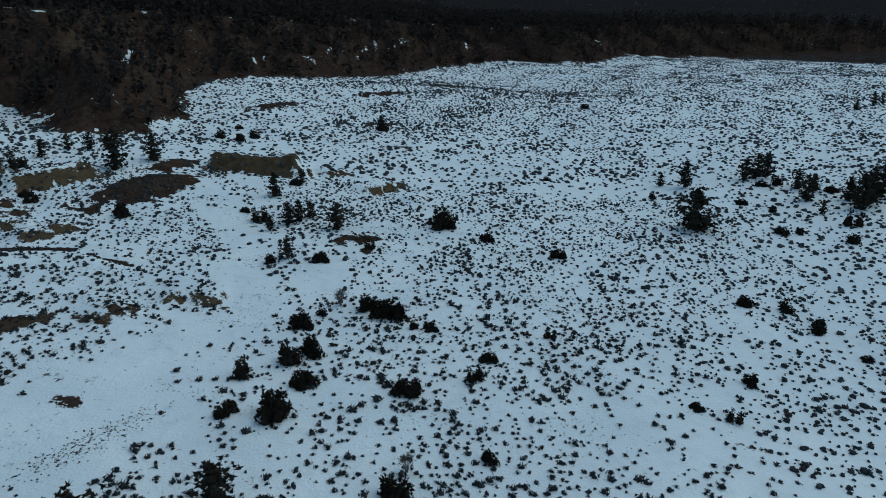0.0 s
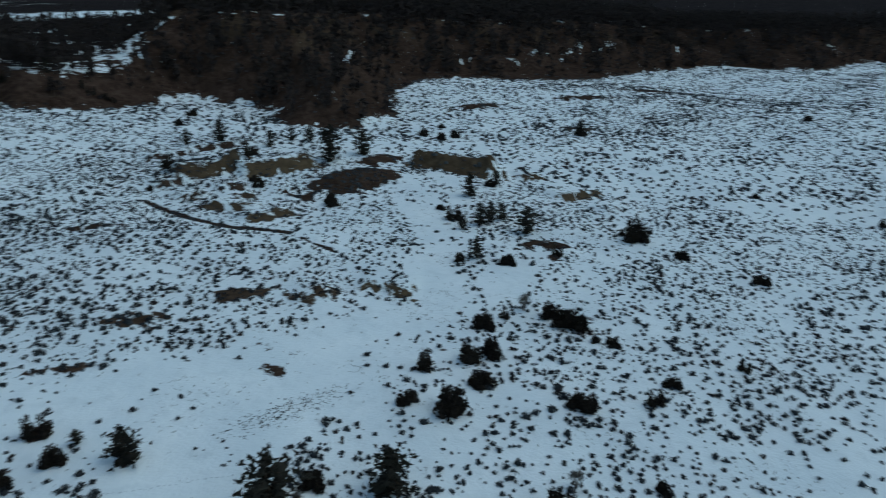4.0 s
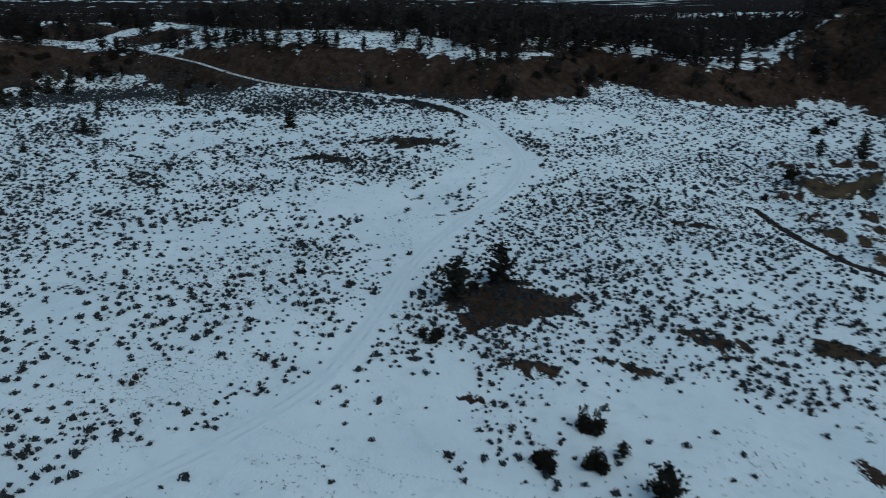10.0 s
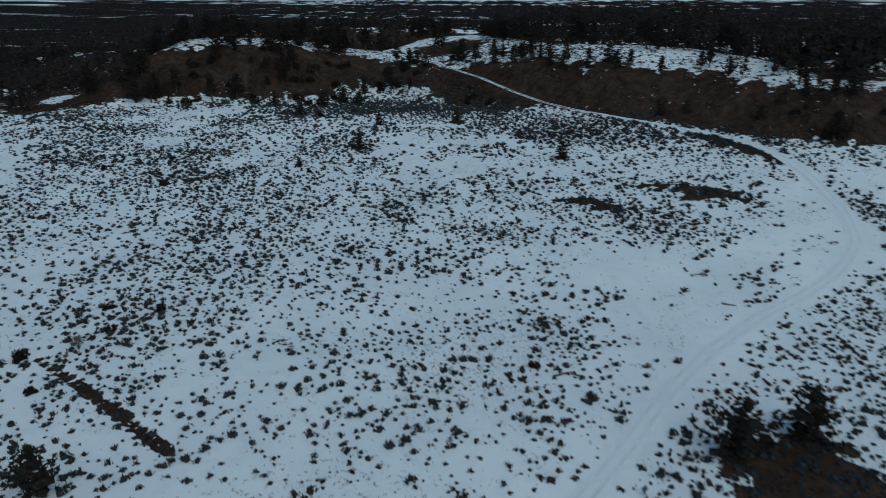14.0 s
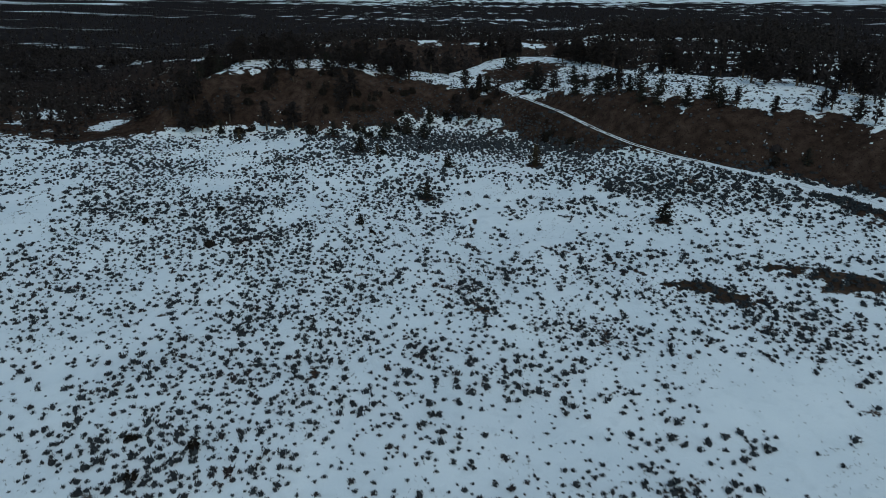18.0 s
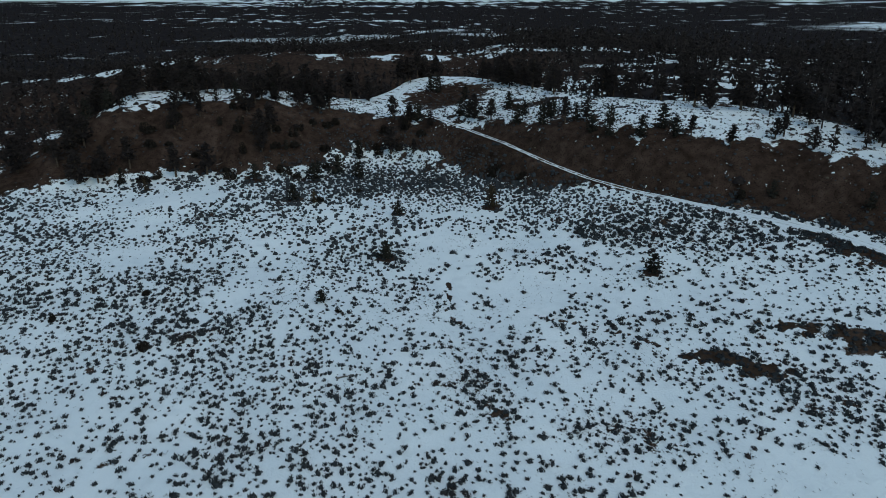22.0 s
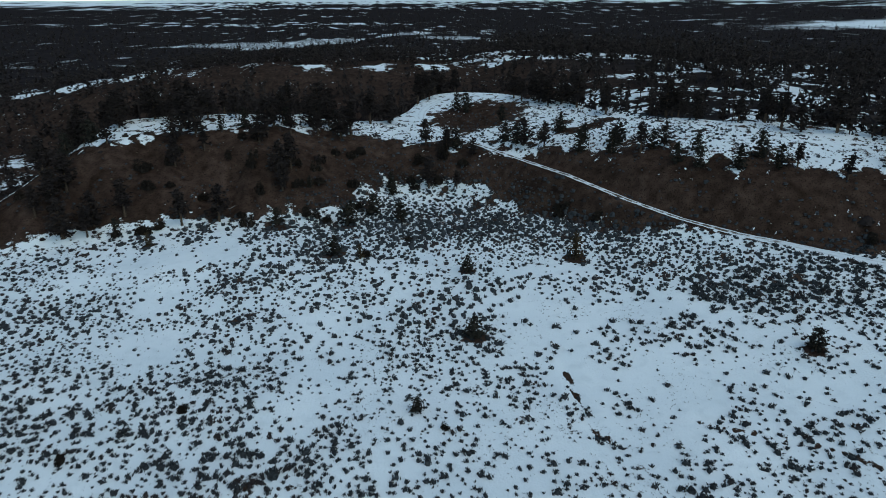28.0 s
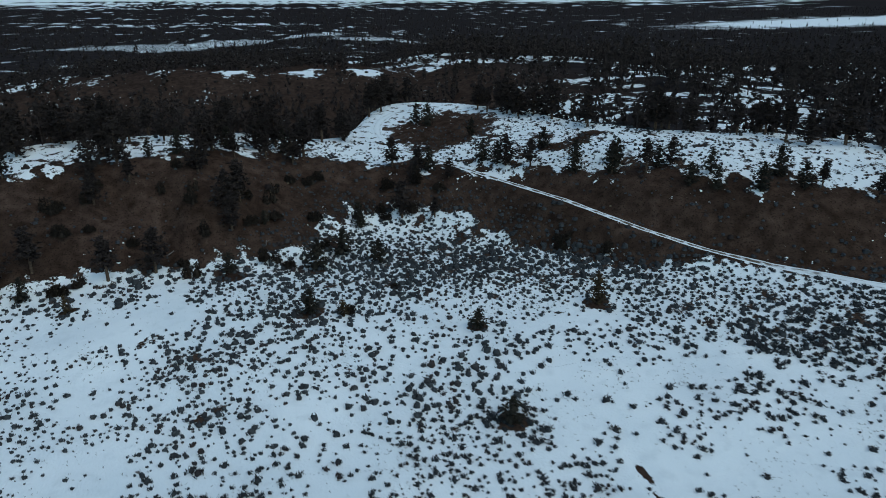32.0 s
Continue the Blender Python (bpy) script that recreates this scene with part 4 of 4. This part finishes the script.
for x, y, w in ((65, -29, 2.6), (-29, 50, 1.7), (24.5, -17, 1.6), (33, -37, 2.0), (18.5, 27, 0.9)):
    planted("bare_shrub", SHRUBS[int(abs(x)) % 2], x, y, "leafless grey shrub with fine twigs", "shrub", w / 2, x)


# ---- trees of the slopes and the plateau ----
def build_slope_trees():
    rng = np.random.RandomState(77)
    made = 0
    n = 5600
    x, y = rng.uniform(-125, 150, n), rng.uniform(85, 250, n)
    z, d = relief(x, y)
    clear, _, _ = to_line(x, y, ROAD)
    wood = waves(x, y, 30, 51)
    for px, py, pd, c, w, u in zip(x, y, d, clear, wood, rng.uniform(0, 1, n)):
        wide = float(slope_width(px, py))
        deep = float(plateau_depth(px))
        if c < 4 or pd < 1 or made >= 760 or px < -78 + 0.1 * (py - 160):
            continue
        if pd < wide - 3:
            odds, kind = 0.17 + 0.12 * (px < 5) + 0.16 * (w > 0.3), "bush"
        elif pd < wide + 6:
            odds, kind = 0.26 + 0.10 * (px < 5), "tree"
        elif pd < wide + deep - 4:
            odds, kind = 0.025 + 0.06 * (w > 0.3) + 0.02 * (px < -5), "tree"
        elif pd < wide + deep + 6:
            odds, kind = 0.3, "tall"
        else:
            continue
        if px < -54 + 0.1 * (py - 160) and pd < wide + 4:
            odds *= 0.3
        if u > odds:
            continue
        made += 1
        s = rng.uniform(0.75, 1.25)
        if kind == "bush" and rng.uniform() < 0.7:
            planted("juniper_bush", BUSHES[made % 4], px, py, "dark juniper bush on the bare brown slope", "juniper", s * 1.15, made, "junipers of the slope")
        elif kind == "tall" or rng.uniform() < (0.7 if px < 0 else 0.35):
            planted("pine_tree", TALL[made % 3], px, py, "dark ponderosa pine with an open crown", "pine tree", s * (0.68 if kind == "tall" else 0.5 + 0.12 * (px < 5)), made, "pines of the plateau", broad=1.3)
        else:
            planted("pine_tree", PINES[made % 4], px, py, "dark bushy pine on the edge of the slope", "pine tree", s * (0.78 if kind == "tree" else 0.6), made, "pines of the plateau")


build_slope_trees()


def build_woods():
    rng = np.random.RandomState(91)
    mid, far, faint = [], [], []
    for k in range(6):
        r = np.random.RandomState(120 + k)
        bits = [tube([(0, 0, -0.3), (0.1, 0.05, 7.4)], [0.17, 0.03], 3)]
        for j in range(12):
            h = r.uniform(0.14, 1.0)
            reach = 1.9 * math.sin(math.pi * (0.18 + 0.78 * h)) * r.uniform(0.2, 1.0)
            a = r.uniform(0, 6.28)
            bits.append(tuft(r, np.array([reach * math.cos(a) * 0.6, reach * math.sin(a) * 0.6, h * 8]), 1.05 * (1.2 - 0.5 * h), 5, 0.7, 0.2, 0.42))
        bits.append(tuft(r, np.array([0.1, 0.05, 7.6]), 0.6, 3, 1, 1.5, 0.3))
        mid.append(tris_of(bits))
        bits = [tube([(0, 0, -0.3), (0.1, 0.05, 7.0)], [0.16, 0.03], 3)]
        for j in range(7):
            h, a = (j + 0.7) / 7, 2.4 * j + k
            q = 1.0 * math.sin(math.pi * (0.2 + 0.75 * h))
            bits.append(tuft(r, np.array([q * math.cos(a), q * math.sin(a), h * 7.8]), 1.6 * (1.2 - 0.5 * h), 3, 0.7, 0.2, 0.5))
        far.append(tris_of(bits))
        bits = [tube([(0, 0, -0.3), (0, 0, 4.0)], [0.16, 0.06], 3)]
        for j in range(4):
            bits.append(tuft(r, np.array([0.4 * math.cos(2.4 * j), 0.4 * math.sin(2.4 * j), 1.6 + 1.7 * j]), 2.5 - 0.3 * j, 3, 0.6, 0.3, 0.6))
        faint.append(tris_of(bits))
    # woods within a few hundred metres
    n = 150000
    x, y = rng.uniform(-420, 620, n), rng.uniform(-520, 560, n)
    d = foot_side(x, y)
    east = bluff(x, y)
    back = d - slope_width(x, y)
    deep = plateau_depth(x)
    soil = soil_of(x, y, d)[0]
    odds = np.where(back > deep, 0.05 + 0.33 * np.clip(soil, 0, 1), 0.0)
    odds = np.where((back > deep + 28) & (x > 45) & (east < 0.4), 0.07 + 0.17 * np.clip(soil, 0, 1), odds)
    odds = np.where((back > deep + 45) & (back < deep + 100) & (x <= 45), 0.22 + 0.12 * waves(x, y, 30, 53), odds)
    odds = np.where((back > deep) & (back < deep + 40) & (x < 60) & (x > -60), 0.30, odds)
    crest, _, side = to_line(x, y, RIDGE)
    odds = np.where((side < 0) & (crest < 50) & (x < 110), 0.085 + 0.08 * waves(x, y, 24, 79), odds)
    odds = np.where((side > 0) & (crest > 4) & (crest < 60) & (x < 170), 0.40, odds)
    upper = smooth((d / slope_width(x, y) - 0.25) / 0.4)
    bluffs = east * (0.07 + 0.09 * upper + (0.10 + 0.12 * upper) * smooth((x - 235) / 60)) + (1 - east) * (0.12 + 0.24 * (d > 13))
    odds = np.where((x > 72) & (back <= deep) & (d > 3), bluffs * (1 + 0.9 * waves(x, y, 30, 52)), odds)
    odds = np.where((east > 0.5) & (back > 4) & (back < 60), 0.34, odds)
    odds = np.where((x < -82 + 0.1 * (y - 160)) & (d > -90), 0.07 + 0.24 * np.clip(soil, 0, 1), odds)
    odds = np.where((x > 170) & (y > 60) & (back > deep) & (back < deep + 140), np.maximum(odds, 0.30), odds)
    keep = (rng.uniform(0, 1, n) < odds) & ((d > 2) | (x < -110))
    x, y, back = x[keep], y[keep], back[keep]
    seen = np.hypot(x, y - 40) < 290
    for name, on, kinds, size in (("pine_wood", seen, mid, (0.62, 1.0)), ("pine_wood_behind", ~seen, far, (0.45, 0.8))):
        m = int(on.sum())
        v, f = spread(kinds, x[on], y[on], relief(x[on], y[on])[0], rng.uniform(*size, m) * (1 + 0.35 * smooth((x[on] - 60) / 40) + 0.3 * bluff(x[on], y[on])), rng.uniform(0, 6.28, m), rng.randint(0, 6, m))
        tagged(new(name, mesh_of(name, v, f, NEEDLES)), "dark pine wood on the plateau and the ridges", "wood", kind="stuff")
    # woods of the plain
    n = 90000
    a, r = rng.uniform(-1.25, 1.65, n), 430 + 2300 * rng.uniform(0, 1, n) ** 1.4
    x, y = r * np.sin(a), r * np.cos(a)
    soil = soil_of(x, y, foot_side(x, y))[0]
    keep = (rng.uniform(0, 1, n) < np.clip(0.03 + 0.12 * soil, 0.02, 0.30)) & (foot_side(x, y) > 60)
    x, y = x[keep], y[keep]
    v, f = spread(faint, x, y, relief(x, y)[0], rng.uniform(0.5, 1.0, len(x)), rng.uniform(0, 6.28, len(x)), rng.randint(0, 6, len(x)))
    tagged(new("distant_wood", mesh_of("distant_wood", v, f, NEEDLES)), "distant dark woods in bands over the snowy plain", "wood", kind="stuff")


build_woods()


def build_scrub():
    """Low dark scrub of the bare slopes."""
    rng = np.random.RandomState(97)
    kinds = [sage_mound(200 + k, 8, 0.3) for k in range(6)]
    n = 60000
    x, y = rng.uniform(-120, 600, n), rng.uniform(-420, 400, n)
    d = foot_side(x, y)
    wide = slope_width(x, y)
    crest, _, side = to_line(x, y, RIDGE)
    flank = (side < 0) & (crest < 55) & (x < 110)
    odds = np.where((d > 1) & (d < wide + 3), 0.06 + 0.06 * bluff(x, y), 0) * (1 + 0.8 * waves(x, y, 19, 81)) + 0.3 * flank
    keep = (rng.uniform(0, 1, n) < odds) & (to_line(x, y, ROAD)[0] > 2.5)
    x, y = x[keep], y[keep]
    size = np.clip(rng.lognormal(0.35, 0.4, len(x)), 0.6, 3.2) * np.where(x > 150, 1.4, 1.0)
    v, f = spread(kinds, x, y, relief(x, y)[0], size, rng.uniform(0, 6.28, len(x)), rng.randint(0, 6, len(x)))
    tagged(new("slope_scrub", mesh_of("slope_scrub", v, f, NEEDLES)), "low dark scrub scattered over the bare brown slopes", "scrub", kind="stuff")


build_scrub()


# ---- stones and dead wood ----
def build_stones():
    rng = np.random.RandomState(140)
    kinds = []
    for k in range(5):
        r = np.random.RandomState(150 + k)
        kinds.append(lump(r, (0, 0, 0), 0.5, 0.45, 6, 2, 0.4))
    kinds = [(v, np.array(f)) for v, f in kinds]
    n = 2600
    x, y = rng.uniform(-110, 190, n), rng.uniform(60, 215, n)
    d = foot_side(x, y)
    keep = (d > 1) & (d < slope_width(x, y) + 4) & (to_line(x, y, ROAD)[0] > 2.2) & (waves(x, y, 12, 55) > -0.3)
    x, y = x[keep], y[keep]
    size = np.clip(rng.lognormal(-1.55, 0.5, len(x)), 0.1, 1.0)
    v, f = spread(kinds, x, y, relief(x, y)[0] - 0.03, size, rng.uniform(0, 6.28, len(x)), rng.randint(0, 5, len(x)))
    tagged(new("slope_stones", mesh_of("slope_stones", v, f, ROCK)), "small pale sandstone blocks strewn over the slope", "stones", kind="stuff")


build_stones()


def log(x, y, long, turn, thick=0.11):
    """A fallen grey trunk with a few broken limbs."""
    rng = np.random.RandomState(int(abs(x * 10 + y)) + 3)
    top = new("fallen_log")
    tagged(top, "weathered grey fallen log lying in the snow", "log", "fallen logs")
    path = [(-long / 2 + long * i / 5, rng.uniform(-0.05, 0.05), 0.08 + rng.uniform(0, 0.04)) for i in range(6)]
    v, f = tube(path, [thick * (1 - 0.13 * i) for i in range(6)], 7)
    part("trunk", mesh_of("trunk", v, f, TWIGS), top)
    for i in range(3):
        at = np.array(path[2 + i])
        v, f = tube([at, at + (0.25 * long * 0.5, rng.choice((-1, 1)) * 0.16 * long, 0.12)], [0.04, 0.012], 4)
        part("limb", mesh_of("limb", v, f, TWIGS), top)
    top.matrix_basis = pose(x, y, spot(x, y), 0, 0, turn)


for row in ((16.6, 42.6, 1.7, 20), (17.8, 42.2, 1.3, -35), (38.2, 54.6, 1.5, -30), (42.3, 50.0, 1.7, 15), (87, -27, 4.0, 40), (-12, 90, 2.0, 10), (-33, 172, 3.5, 60), (-20, 170, 4.0, 80), (-42, 173, 3.2, 65)):
    log(*row)


# ---- animal trails: rows of small prints on the snow, their shade painted as grey ----
TRAILS = (
    ((-7, 27), (-2.3, 23.1), (3.4, 17.2), (8.8, 10.1), (12.8, 6.3), (19.1, -0.3), (25.7, -9.2), (30, -16)),
    ((14.7, 108.1), (21.6, 103.6), (27.5, 98.6), (36, 93)),
    ((-0.2, 128.5), (10.8, 127), (24.5, 122.6), (37.2, 117.4)),
    ((-45.6, 79.3), (-47.4, 87.3), (-46, 97), (-48, 112)),
    ((-36, 118), (-25, 121), (-14, 119), (-2, 123)))


def build_trails():
    rng = np.random.RandomState(170)
    xs, ys = [], []
    for line in TRAILS:
        line = np.array(line, float)
        run = np.concatenate([[0], np.cumsum(np.hypot(*np.diff(line, axis=0).T))])
        at = np.arange(0, run[-1], 0.42)
        sway = 0.3 * np.sin(at * 0.21) + 0.1 * np.sin(at * 0.7)
        xs.append(np.interp(at, run, line[:, 0]) + sway + rng.uniform(-0.1, 0.1, len(at)))
        ys.append(np.interp(at, run, line[:, 1]) + sway + rng.uniform(-0.1, 0.1, len(at)))
    x, y = np.concatenate(xs), np.concatenate(ys)
    kinds = []
    for k in range(4):
        r = np.random.RandomState(180 + k)
        a = np.arange(7) * 6.283 / 7
        rim = np.stack([0.17 * np.cos(a) * r.uniform(0.7, 1.2, 7), 0.11 * np.sin(a) * r.uniform(0.7, 1.2, 7), np.full(7, 0.03)], 1)
        kinds.append((np.concatenate([rim, [(0, 0, 0.012)]]), np.array([(j, (j + 1) % 7, 7) for j in range(7)])))
    v, f = spread(kinds, x, y, relief(x, y)[0], rng.uniform(0.4, 0.8, len(x)), rng.uniform(0, 6.28, len(x)), rng.randint(0, 4, len(x)))
    tagged(new("animal_tracks", mesh_of("animal_tracks", v, f, PRINTS)), "faint lines of old animal prints in the snow", "tracks", kind="stuff")


build_trails()
